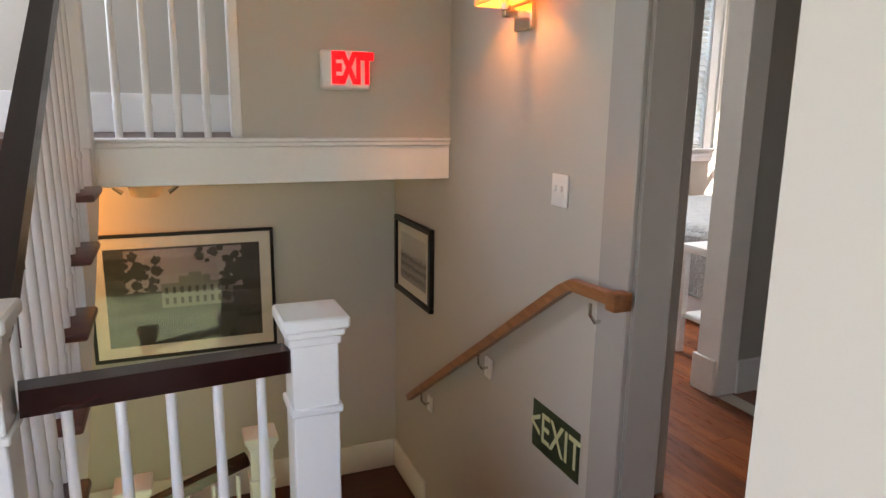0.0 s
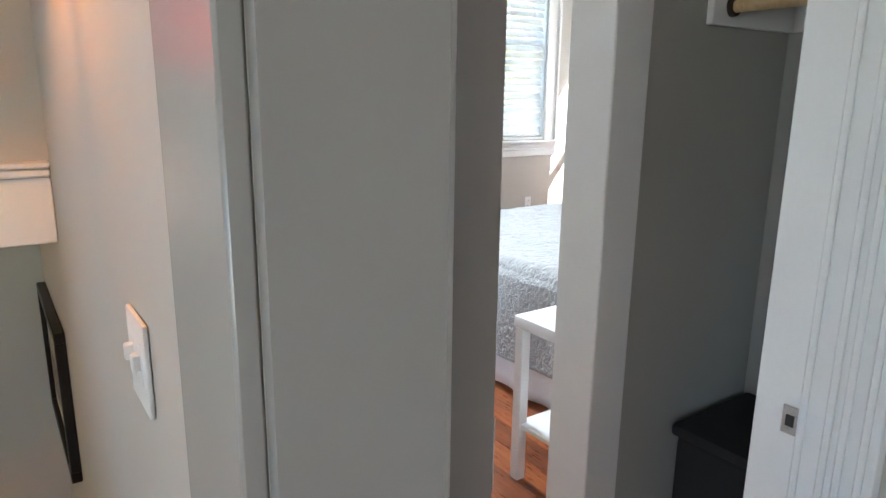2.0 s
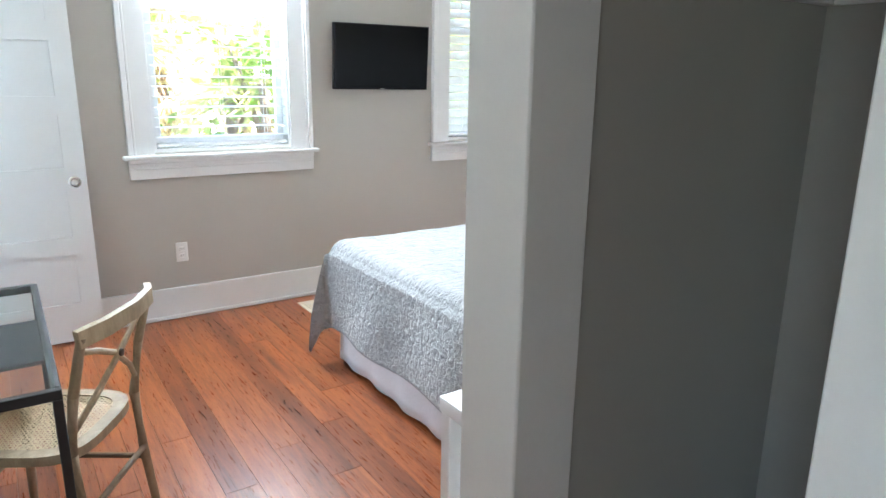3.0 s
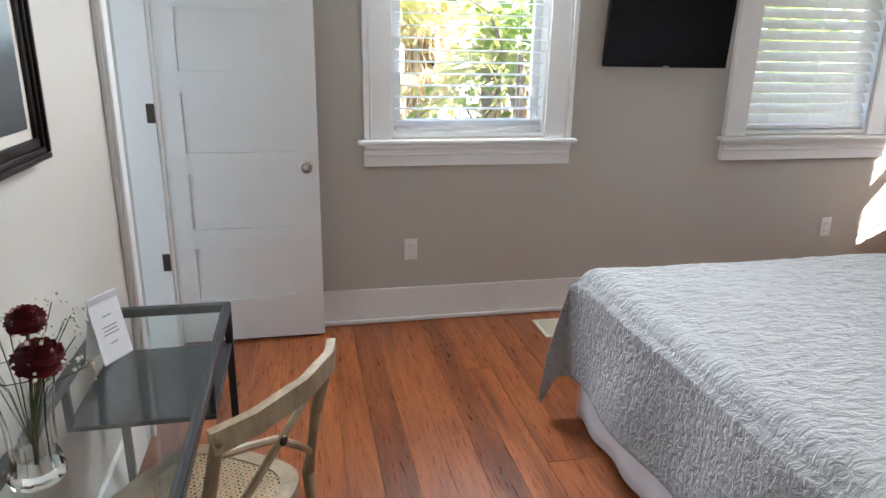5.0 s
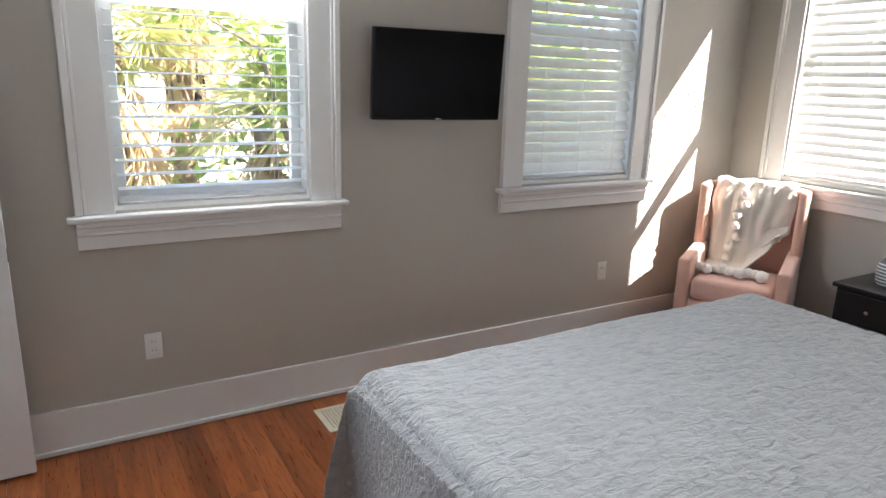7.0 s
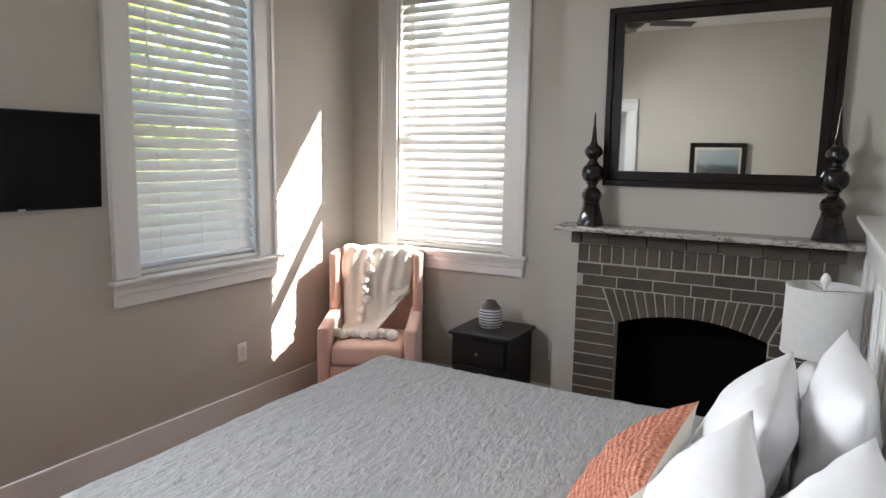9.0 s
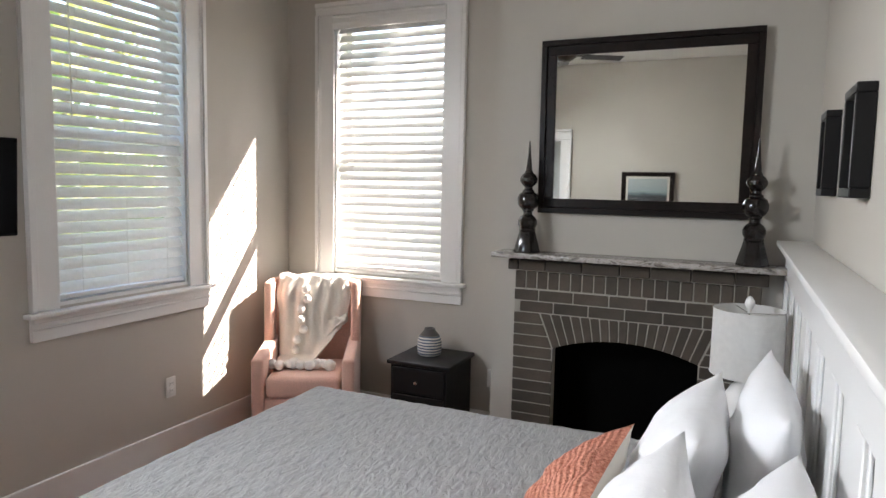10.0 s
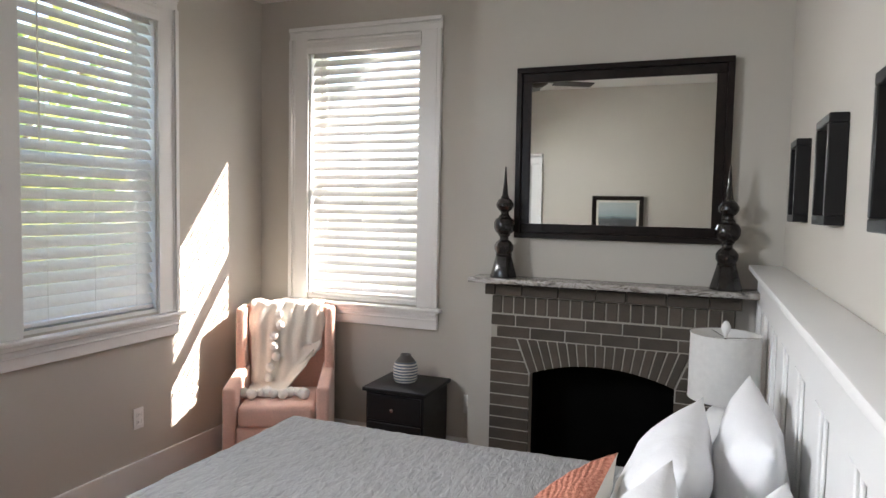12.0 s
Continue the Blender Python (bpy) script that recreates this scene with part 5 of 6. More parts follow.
for k in range(8):
    x = HX0 + 0.05 + k * (HX1 - HX0 - 0.13) / 7
    part("stile", box_bm((x, YS + 0.1005, 0.0), (x + 0.085, YS + 0.118, 1.2595), 0.003), M_TRIM, hb)
    if k < 7:
        xn = HX0 + 0.05 + (k + 1) * (HX1 - HX0 - 0.13) / 7
        bm = box_bm((x + 0.086, YS + 0.1005, 0.2), (x + 0.102, YS + 0.110, 1.2585), 0.003)
        add_box(bm, (xn - 0.017, YS + 0.1005, 0.2), (xn - 0.001, YS + 0.110, 1.2585), 0.003)
        add_box(bm, (x + 0.1025, YS + 0.1005, 1.243), (xn - 0.0175, YS + 0.110, 1.2585), 0.003)
        part("panel_bead", bm, M_TRIM, hb)


def side_table(m):
    s = thing("white_side_table", "white square side table with a lower shelf", "table", m, group="white side tables by the bed")
    part("top", box_bm((-0.20, -0.21, 0.625), (0.20, 0.21, 0.67), 0.004, 2), M_DOOR, s)
    part("shelf", box_bm((-0.185, -0.195, 0.22), (0.185, 0.195, 0.24), 0.003), M_DOOR, s)
    for x in (-0.175, 0.175):
        for y in (-0.185, 0.185):
            part("leg", box_bm((x - 0.021, y - 0.021, 0), (x + 0.021, y + 0.021, 0.6245), 0.003), M_DOOR, s)
    return s


def table_lamp(m):
    l = thing("table_lamp", "white drum shade lamp on a white glass base", "lamp", m, group="bedside lamps")
    part("base", lathe_bm([(0.0, 0), (0.065, 0.0), (0.07, 0.01), (0.06, 0.02), (0.045, 0.03), (0.07, 0.07), (0.082, 0.11), (0.078, 0.15), (0.055, 0.19), (0.028, 0.21), (0.02, 0.225), (0.02, 0.24), (0.0, 0.24)], 32), M_PLASTIC, l, "white glass gourd base")
    part("stem", lathe_bm([(0.006, 0.24), (0.006, 0.52)], 10), M_CHROME, l)
    bm = bmesh.new()
    add_lathe(bm, [(0.146, 0.245), (0.144, 0.525)], 48, cap=False)
    add_lathe(bm, [(0.1435, 0.245), (0.1415, 0.525)], 48, cap=False)
    part("shade", bm, M_SHADE, l, "white linen drum shade")
    for z, r in ((0.245, 0.1455), (0.525, 0.1435)):
        part("shade_hem", tube_bm([(r * math.cos(a * math.pi / 24), r * math.sin(a * math.pi / 24), z) for a in range(49)], 0.003, 6), M_SHADE, l)
    bm = bmesh.new()
    for k in range(3):
        a = k * 2 * math.pi / 3 + 0.4
        add_tube(bm, [(0, 0, 0.508), (0.14 * math.cos(a), 0.14 * math.sin(a), 0.520)], 0.002, 6)
    part("spider", bm, M_CHROME, l)
    part("finial", lathe_bm([(0.0, 0.51), (0.008, 0.51), (0.008, 0.525), (0.014, 0.535), (0.020, 0.55), (0.018, 0.565), (0.010, 0.578), (0.0, 0.585)], 18), M_PLASTIC, l, "white ceramic finial")
    return l


T0 = Matrix.Translation((3.065, 2.845, 0))
t1 = side_table(T0)
copy_thing(t1, Matrix.Translation((5.80, 2.87, 0)))
l1 = table_lamp(Matrix.Translation((3.075, 2.83, 0.6705)))
copy_thing(l1, Matrix.Translation((5.76, 2.845, 0.6705)))

# ---- desk corner ----
desk = thing("glass_desk", "narrow black metal desk with a glass top", "desk", Matrix.Translation((1.82, 4.01, 0)))
hx, hy, dz = 0.185, 0.53, 0.735
bm = bmesh.new()
for a, b in (((-hx, -hy, dz - 0.028), (hx, -hy + 0.024, dz)), ((-hx, hy - 0.024, dz - 0.028), (hx, hy, dz)), ((-hx, -hy + 0.024, dz - 0.028), (-hx + 0.024, hy - 0.024, dz)), ((hx - 0.024, -hy + 0.024, dz - 0.028), (hx, hy - 0.024, dz))):
    add_box(bm, a, b, 0.002)
part("top_frame", bm, M_METAL, desk)
part("glass_top", box_bm((-hx + 0.012, -hy + 0.012, dz + 0.0005), (hx - 0.012, hy - 0.012, dz + 0.006), 0.001), M_DESKGLASS, desk, "clear glass desk top", smooth=None)
for x in (-hx, hx - 0.024):
    for y in (-hy, hy - 0.024):
        part("leg", box_bm((x, y, 0), (x + 0.024, y + 0.024, dz - 0.0285), 0.002), M_METAL, desk)
part("under_shelf", box_bm((-hx + 0.004, 0.06, 0.585), (hx - 0.004, hy - 0.026, 0.60), 0.002), M_METAL, desk, "black shelf under half of the glass")
for x in (-hx + 0.004, hx - 0.02):
    part("shelf_hanger", box_bm((x, 0.06, 0.6005), (x + 0.016, 0.085, dz - 0.0285), 0.002), M_METAL, desk)
part("foot_bar", box_bm((-hx + 0.002, -hy + 0.0245, 0.10), (-hx + 0.02, hy - 0.0245, 0.12), 0.002), M_METAL, desk)

# crystal vase with dark red blooms
fv = thing("flower_vase", "cut crystal vase with dark red blooms", "vase", Matrix.Translation((1.735, 3.655, 0.7415)) @ Matrix.Scale(1.12, 4))
bm = lathe_bm([(0.0, 0.0), (0.042, 0.0), (0.046, 0.01), (0.036, 0.05), (0.038, 0.11), (0.052, 0.20), (0.048, 0.20), (0.034, 0.11), (0.031, 0.05), (0.034, 0.022), (0.0, 0.02)], 12, cap=False)
part("crystal", bm, M_GLASS, fv, "faceted clear crystal", smooth=15)
rng = random.Random(11)
heads = [(0.0, 0.055, 0.262), (0.035, -0.01, 0.222)]
for k, (x, y, z) in enumerate(heads):
    part("stem", tube_bm([(0.004 * k, -0.01 * k, 0.03), (x * 0.4, y * 0.4, 0.13), (x, y, z - 0.02)], 0.0032, 6), M_STEM, fv)
    bm = bmesh.new()
    R = 0.036 if k == 1 else 0.029
    bmesh.ops.create_icosphere(bm, subdivisions=2, radius=R * 0.72, matrix=Matrix.Translation((x, y, z)))
    for j in range(150):
        h = 1 - 1.75 * (j + 0.5) / 150
        a = j * 2.39996 + rng.uniform(-0.15, 0.15)
        d = Vector((math.sqrt(1 - h * h) * math.cos(a), math.sqrt(1 - h * h) * math.sin(a), h))
        c = Vector((x, y, z)) + Vector((d.x, d.y, d.z * 0.8)) * R * 0.70
        side = d.cross(Vector((0.1, 0.05, 1))).normalized() * R * 0.24
        tip = (d + Vector((rng.uniform(-0.3, 0.3), rng.uniform(-0.3, 0.3), 0.35))).normalized() * R * rng.uniform(0.34, 0.46)
        bm.faces.new([bm.verts.new(c - side * 0.5), bm.verts.new(c + side * 0.5), bm.verts.new(c + side + tip * 0.8), bm.verts.new(c + tip * 1.1), bm.verts.new(c - side + tip * 0.8)])
    part("bloom", bm, M_PETAL, fv, "ruffled dark red bloom", smooth=180)
bm, bm2 = bmesh.new(), bmesh.new()
for k in range(14):
    a, r = rng.uniform(0, 6.28), rng.uniform(0.05, 0.14)
    top = Vector((r * math.cos(a), r * math.sin(a), rng.uniform(0.2, 0.31)))
    add_tube(bm, [(0, 0, 0.06), (top.x * 0.35, top.y * 0.35, 0.17), tuple(top)], 0.0011, 4)
    for q in range(7):
        c = top + Vector((rng.gauss(0, 0.014), rng.gauss(0, 0.014), rng.gauss(0, 0.010)))
        bmesh.ops.create_icosphere(bm2, subdivisions=1, radius=rng.uniform(0.002, 0.004), matrix=Matrix.Translation(c))
tagged(part("filler_stems", bm, M_STEM, fv), kind="stuff")
tagged(part("filler_blossom", bm2, M_FILLER, fv, "tiny white filler blossom"), kind="stuff")

card = thing("tent_card", "small white printed tent card on the desk", "card", Matrix.Translation((1.735, 4.17, 0.7415)) @ pose(0, 0, 0, 0, 0, 62))
for s in (-1, 1):
    part("leaf", box_bm((-0.05, -0.0006, 0), (0.05, 0.0006, 0.178)), M_CARD, card, smooth=None, m=Matrix.Translation((0, s * 0.03, 0)) @ pose(0, 0, 0, s * 11, 0, 0))
bm = bmesh.new()
for k, (w, z) in enumerate(((0.03, 0.118), (0.05, 0.09), (0.045, 0.08), (0.05, 0.07), (0.025, 0.045))):
    add_box(bm, (-w / 2, -0.0014, z), (w / 2, -0.0008, z + 0.0035))
part("printed_lines", bm, M_PRINT, card, smooth=None, m=Matrix.Translation((0, -0.03, 0)) @ pose(0, 0, 0, -11, 0, 0))

# cross-back chair pulled to the desk; local -y is its front
ch = thing("cross_back_chair", "weathered oak cross-back chair with a cane seat", "chair", Matrix.Translation((1.965, 3.915, 0)) @ pose(0, 0, 0, 0, 0, -123))
SEAT = 0.46
# local frame: back posts at y = +0.19, front legs at y = -0.20
for s in (-1, 1):
    part("back_post", tube_bm([(s * 0.185, 0.235, 0.0), (s * 0.195, 0.20, 0.25), (s * 0.20, 0.185, SEAT), (s * 0.205, 0.215, 0.645), (s * 0.212, 0.262, 0.822)], [0.014, 0.016, 0.017, 0.015, 0.013], 12), M_BENT, ch)
    part("front_leg", tube_bm([(s * 0.205, -0.215, 0.0), (s * 0.195, -0.20, 0.25), (s * 0.19, -0.185, SEAT - 0.03)], [0.013, 0.016, 0.018], 12), M_BENT, ch)
    part("cross_brace", tube_bm([(s * 0.202, 0.193, 0.52), (s * 0.11, 0.225, 0.60), (0.0, 0.245 + 0.006 * s, 0.69), (-s * 0.12, 0.25, 0.745), (-s * 0.207, 0.242, 0.775)], 0.0095, 8), M_BENT, ch)
    part("side_stretcher", tube_bm([(s * 0.196, -0.20, 0.22), (s * 0.193, 0.205, 0.22)], 0.010, 8), M_BENT, ch)
    part("seat_brace", tube_bm([(s * 0.192, -0.19, 0.30), (s * 0.18, -0.11, 0.405), (s * 0.17, 0.0, 0.43)], 0.008, 8), M_BENT, ch)
part("top_rail", sweep_bar([(-0.222, 0.255, 0.818), (-0.14, 0.296, 0.827), (0, 0.318, 0.833), (0.14, 0.296, 0.827), (0.222, 0.255, 0.818)], 0.022, 0.050), M_BENT, ch)
part("brace_plate", lathe_bm([(0.0, 0), (0.013, 0), (0.011, 0.006), (0.0, 0.007)], 12), M_BRONZE, ch, "round metal stud", m=Matrix.Translation((0, 0.256, 0.69)) @ pose(0, 0, 0, -90, 0, 0))
part("front_stretcher", tube_bm([(-0.195, -0.2, 0.26), (0.195, -0.2, 0.26)], 0.010, 8), M_BENT, ch)
part("rear_stretcher", tube_bm([(-0.19, 0.205, 0.26), (0.19, 0.205, 0.26)], 0.010, 8), M_BENT, ch)
bm = bmesh.new()
ring = []
for k in range(48):
    a = 2 * math.pi * k / 48
    c, s = math.cos(a), math.sin(a)
    e = 0.55
    ring.append((0.215 * abs(c) ** e * (1 if c > 0 else -1), 0.205 * abs(s) ** e * (1 if s > 0 else -1)))
for r0, z0, z1 in ((1.0, SEAT - 0.03, SEAT),):
    lo_o = [bm.verts.new((x, y, z0)) for x, y in ring]
    hi_o = [bm.verts.new((x, y, z1)) for x, y in ring]
    lo_i = [bm.verts.new((x * 0.80, y * 0.80, z0)) for x, y in ring]
    hi_i = [bm.verts.new((x * 0.80, y * 0.80, z1)) for x, y in ring]
    for k in range(48):
        j = (k + 1) % 48
        bm.faces.new((lo_o[k], lo_o[j], hi_o[j], hi_o[k]))
        bm.faces.new((hi_o[k], hi_o[j], hi_i[j], hi_i[k]))
        bm.faces.new((hi_i[k], hi_i[j], lo_i[j], lo_i[k]))
        bm.faces.new((lo_i[k], lo_i[j], lo_o[j], lo_o[k]))
part("seat_rim", bm, M_BENT, ch)
# cane webbing: crossed strands
bm = bmesh.new()
for k in range(-14, 15):
    o = k * 0.0115
    for a, b in (((o, -0.165), (o, 0.165)), ((-0.172, o * 0.98), (0.172, o * 0.98))):
        d = Vector((b[0] - a[0], b[1] - a[1], 0)).normalized()
        s = Vector((-d.y, d.x, 0)) * 0.0022
        z = SEAT - 0.004 + (0.0008 if a[0] == b[0] else 0)
        bm.faces.new([bm.verts.new(Vector((*p, z)) + q) for p, q in ((a, -s), (b, -s), (b, s), (a, s))])
for k in range(-18, 19):
    o = k * 0.0163
    for g in (-1, 1):
        pts = []
        for t in (-0.25, 0.25):
            pts.append((t, g * t + o))
        cl = [(x, y) for x, y in [(tt / 40 * 0.17, g * tt / 40 * 0.17 + o) for tt in range(-40, 41)] if abs(y) < 0.163]
        if len(cl) > 3:
            a, b = cl[0], cl[-1]
            d = Vector((b[0] - a[0], b[1] - a[1], 0)).normalized()
            s = Vector((-d.y, d.x, 0)) * 0.0016
            bm.faces.new([bm.verts.new(Vector((*p, SEAT - 0.0024)) + q) for p, q in ((a, -s), (b, -s), (b, s), (a, s))])
cane = part("cane_seat", bm, M_CANE, ch, "woven natural cane seat", smooth=None)
tagged(cane, kind="stuff")

# ---- wing chair with throw; local -y is its front ----
wc = thing("wing_chair", "blush pink upholstered wing chair with a high back", "armchair", Matrix.Translation((6.295, 5.50, 0)) @ pose(0, 0, 0, 0, 0, -63))
part("seat_base", box_bm((-0.29, -0.27, 0.14), (0.29, 0.27, 0.33), 0.02, 3), M_PINK, wc)
part("seat_cushion", box_bm((-0.235, -0.30, 0.332), (0.235, 0.19, 0.475), 0.035, 4), M_PINK, wc, "thick pink seat cushion")
bm = box_bm((-0.30, 0.20, 0.30), (0.30, 0.31, 1.03), 0.03, 4)
for v in bm.verts:
    v.co.y += 0.06 * max(0, v.co.z - 0.4)
part("backrest", bm, M_PINK, wc)
for s in (-1, 1):
    bm = box_bm((min(s * 0.245, s * 0.325), -0.30, 0.13), (max(s * 0.245, s * 0.325), 0.26, 0.64), 0.022, 3)
    for v in bm.verts:
        if v.co.z > 0.4:
            v.co.z -= 0.05 * (0.26 - v.co.y) / 0.56
    part("arm", bm, M_PINK, wc)
    bm = box_bm((min(s * 0.265, s * 0.325), 0.08, 0.58), (max(s * 0.265, s * 0.325), 0.28, 1.025), 0.02, 3)
    for v in bm.verts:
        v.co.y += 0.06 * max(0, v.co.z - 0.4)
        if v.co.y < 0.2:
            v.co.y -= 0.03 * math.sin((v.co.z - 0.58) * 6)
    part("wing", bm, M_PINK, wc)
    for y in (-0.25, 0.25):
        part("leg", add_tube(bmesh.new(), [(s * 0.26, y, 0.14), (s * 0.262, y * 1.04, 0.0)], [0.022, 0.014], 4), M_DARKFRAME, wc, "short dark wooden leg")
# fleece throw over the back and down on to the seat
th = thing("throw_blanket", "cream fleece throw with pompom edge over the chair", "blanket", wc.matrix_basis.copy())
bm = bmesh.new()
prof = [(0.375, 0.80), (0.375, 0.98), (0.355, 1.045), (0.30, 1.062), (0.235, 1.045), (0.215, 0.98), (0.20, 0.85), (0.185, 0.72), (0.168, 0.58), (0.145, 0.52), (0.08, 0.496), (-0.02, 0.492), (-0.10, 0.49)]
NX = 30
cols = []
for i in range(NX + 1):
    u = i / NX
    col = []
    m_ = len(prof) * 3
    for j in range(m_ + 1):
        t = j / m_ * (len(prof) - 1)
        k = min(int(t), len(prof) - 2)
        y = prof[k][0] + (prof[k + 1][0] - prof[k][0]) * (t - k)
        z = prof[k][1] + (prof[k + 1][1] - prof[k][1]) * (t - k)
        wid = 0.245 - 0.03 * max(0, 1 - z) + 0.02 * noise.noise(Vector((t, 4, 0)))
        slant = 0.0
        x = 0.0 - wid + 2 * wid * u
        cut = (u - 0.5) * 2
        if z < 0.75 and t > 6:
            z2 = z + max(0, cut) * 0.26 * min(1, (t - 6) / 3)
            if y < 0.16 and cut > 0:
                y = y + (0.165 - y) * min(1, cut * 1.4)
            z = max(z2, 0.492)
        f = 0.020 * math.sin(u * 17 + t * 0.4) + 0.022 * noise.noise(Vector((u * 5, t * 0.7, 1)))
        y -= abs(f) + 0.004
        z += 0.012 * noise.noise(Vector((u * 6, t, 5))) if z > 0.51 else 0.006
        col.append(bm.verts.new((x, y, z)))
    cols.append(col)
for a, b in zip(cols, cols[1:]):
    for j in range(len(a) - 1):
        bm.faces.new((a[j], b[j], b[j + 1], a[j + 1]))
cl = part("cloth", bm, M_THROW, th, smooth=180)
cl.modifiers.new("thick", "SOLIDIFY").thickness = 0.010


def pompom(c, r, seed):
    bm = bmesh.new()
    bmesh.ops.create_icosphere(bm, subdivisions=3, radius=r)
    for v in bm.verts:
        v.co *= 1 + 0.16 * noise.noise(v.co * 60 + Vector((seed, 0, 0))) + 0.07 * noise.noise(v.co * 190)
    part("pompom", bm, M_POM, th, "fluffy white pompom", m=Matrix.Translation(c))


rng = random.Random(3)
for k in range(7):
    t = k / 6
    pompom((-0.05 + 0.02 * math.sin(k * 2) - 0.05 * t, 0.168 - 0.05 * t, 0.97 - 0.42 * t), 0.029, k)
for k in range(9):
    pompom((-0.22 + 0.046 * k + rng.uniform(-0.01, 0.01), -0.11 - 0.03 * math.sin(k * 1.7), 0.51), rng.uniform(0.028, 0.040), k + 9)

# ---- floor register, ceiling fan ----
fr = thing("floor_register", "cream pierced metal floor register by the wall", "vent", Matrix.Translation((3.69, 5.725, 0.0)))
bm = bmesh.new()
for a, b in (((-0.16, -0.12, 0.0015), (0.16, -0.095, 0.007)), ((-0.16, 0.095, 0.0015), (0.16, 0.12, 0.007)), ((-0.16, -0.095, 0.0015), (-0.135, 0.095, 0.007)), ((0.135, -0.095, 0.0015), (0.16, 0.095, 0.007))):
    add_box(bm, a, b, 0.002)
part("border", bm, M_REGISTER, fr)
bm = bmesh.new()
for k in range(17):
    x = -0.135 + k * 0.0169
    add_box(bm, (x - 0.004, -0.095, 0.002), (x + 0.004, 0.095, 0.0055))
for k in range(12):
    y = -0.095 + k * 0.0173
    add_box(bm, (-0.135, y - 0.004, 0.0022), (0.135, y + 0.004, 0.0057))
tagged(part("lattice", bm, M_REGISTER, fr, smooth=None), kind="stuff")
part("duct_shadow", box_bm((-0.136, -0.096, 0.0008), (0.136, 0.096, 0.0016)), M_SLOT, fr, smooth=None)

fan = thing("ceiling_fan", "dark bronze ceiling fan with five wooden blades", "fan", Matrix.Translation((4.16, 4.45, CEIL)))
part("canopy", lathe_bm([(0.0, 0), (0.065, 0), (0.055, -0.04), (0.015, -0.06), (0.0, -0.06)], 24), M_BRONZE, fan)
part("down_rod", lathe_bm([(0.012, -0.05), (0.012, -0.24)], 12), M_BRONZE, fan)
part("motor", lathe_bm([(0.0, -0.23), (0.05, -0.235), (0.10, -0.26), (0.115, -0.30), (0.105, -0.34), (0.06, -0.37), (0.0, -0.38)], 28), M_BRONZE, fan)
for k in range(5):
    a = 2 * math.pi * k / 5 + 0.35
    mm = pose(0, 0, -0.325, 0, 0, math.degrees(a))
    bl = part("blade", box_bm((0.17, -0.058, -0.004), (0.56, 0.058, 0.004), 0.003), M_DARKFRAME, fan, m=mm @ pose(0, 0, 0, 11, 0, 0))
    part("blade_iron", box_bm((0.09, -0.018, 0.004), (0.22, 0.018, 0.010), 0.002), M_BRONZE, bl)

# ---- outside ----
solid("ground", box_bm((-60, -60, -3.4), (80, 90, -3.2)), M_LAWN, "garden ground with grass and leaf litter", "ground", kind="structure", smooth=None)
# unseen board, added to cut the sun patch's top edge on the north wall
ev = thing("roof_eave", "unseen white board over the east window that trims the sun patch", "roof", kind="structure")
part("sun_cut_board", box_bm((XR + OUT, 1.0, 3.50), (XR + OUT + 0.62, 6.6, 3.58)), M_TRIM, ev, smooth=None)


def leaf_mass(bm, centre, size, n, rng, leaf=0.10):
    for _ in range(n):
        d = Vector((rng.gauss(0, 1), rng.gauss(0, 1), rng.gauss(0, 1)))
        d = d.normalized() * (rng.random() ** 0.4)
        c = Vector(centre) + Vector((d.x * size[0], d.y * size[1], d.z * size[2]))
        a = Vector((rng.gauss(0, 1), rng.gauss(0, 1), rng.gauss(0, 0.6))).normalized()
        b = a.cross(Vector((rng.gauss(0, 1), rng.gauss(0, 1), rng.gauss(0, 1)))).normalized()
        l = leaf * rng.uniform(0.6, 1.4)
        bm.faces.new([bm.verts.new(c - a * l), bm.verts.new(c + b * l * 0.45), bm.verts.new(c + a * l), bm.verts.new(c - b * l * 0.45)])


def tree(base, height, spread, label, mat, seed, clumps=16, per=120, leaf=0.11):
    rng = random.Random(seed)
    t = thing("garden_tree", label, "tree", Matrix.Translation(base), group="trees outside the windows")
    bm = bmesh.new()
    add_tube(bm, [(0, 0, 0), (rng.uniform(-0.2, 0.2), 0.1, height * 0.4), (rng.uniform(-0.4, 0.4), rng.uniform(-0.3, 0.3), height * 0.8)], [0.2, 0.14, 0.05], 10)
    lm = bmesh.new()
    for k in range(clumps):
        a = rng.uniform(0, 6.28)
        r = spread * rng.uniform(0.2, 1.0)
        c = (r * math.cos(a), r * math.sin(a), height * rng.uniform(0.35, 1.05))
        add_tube(bm, [(0, 0, height * rng.uniform(0.3, 0.6)), (c[0] * 0.5, c[1] * 0.5, c[2] - 0.4), c], [0.06, 0.035, 0.012], 6)
        leaf_mass(lm, c, (spread * 0.38, spread * 0.38, spread * 0.3), per, rng, leaf)
    part("trunk", bm, M_BARK, t)
    tagged(part("crown", lm, mat, t, "ragged leafy crown", smooth=None), kind="stuff")


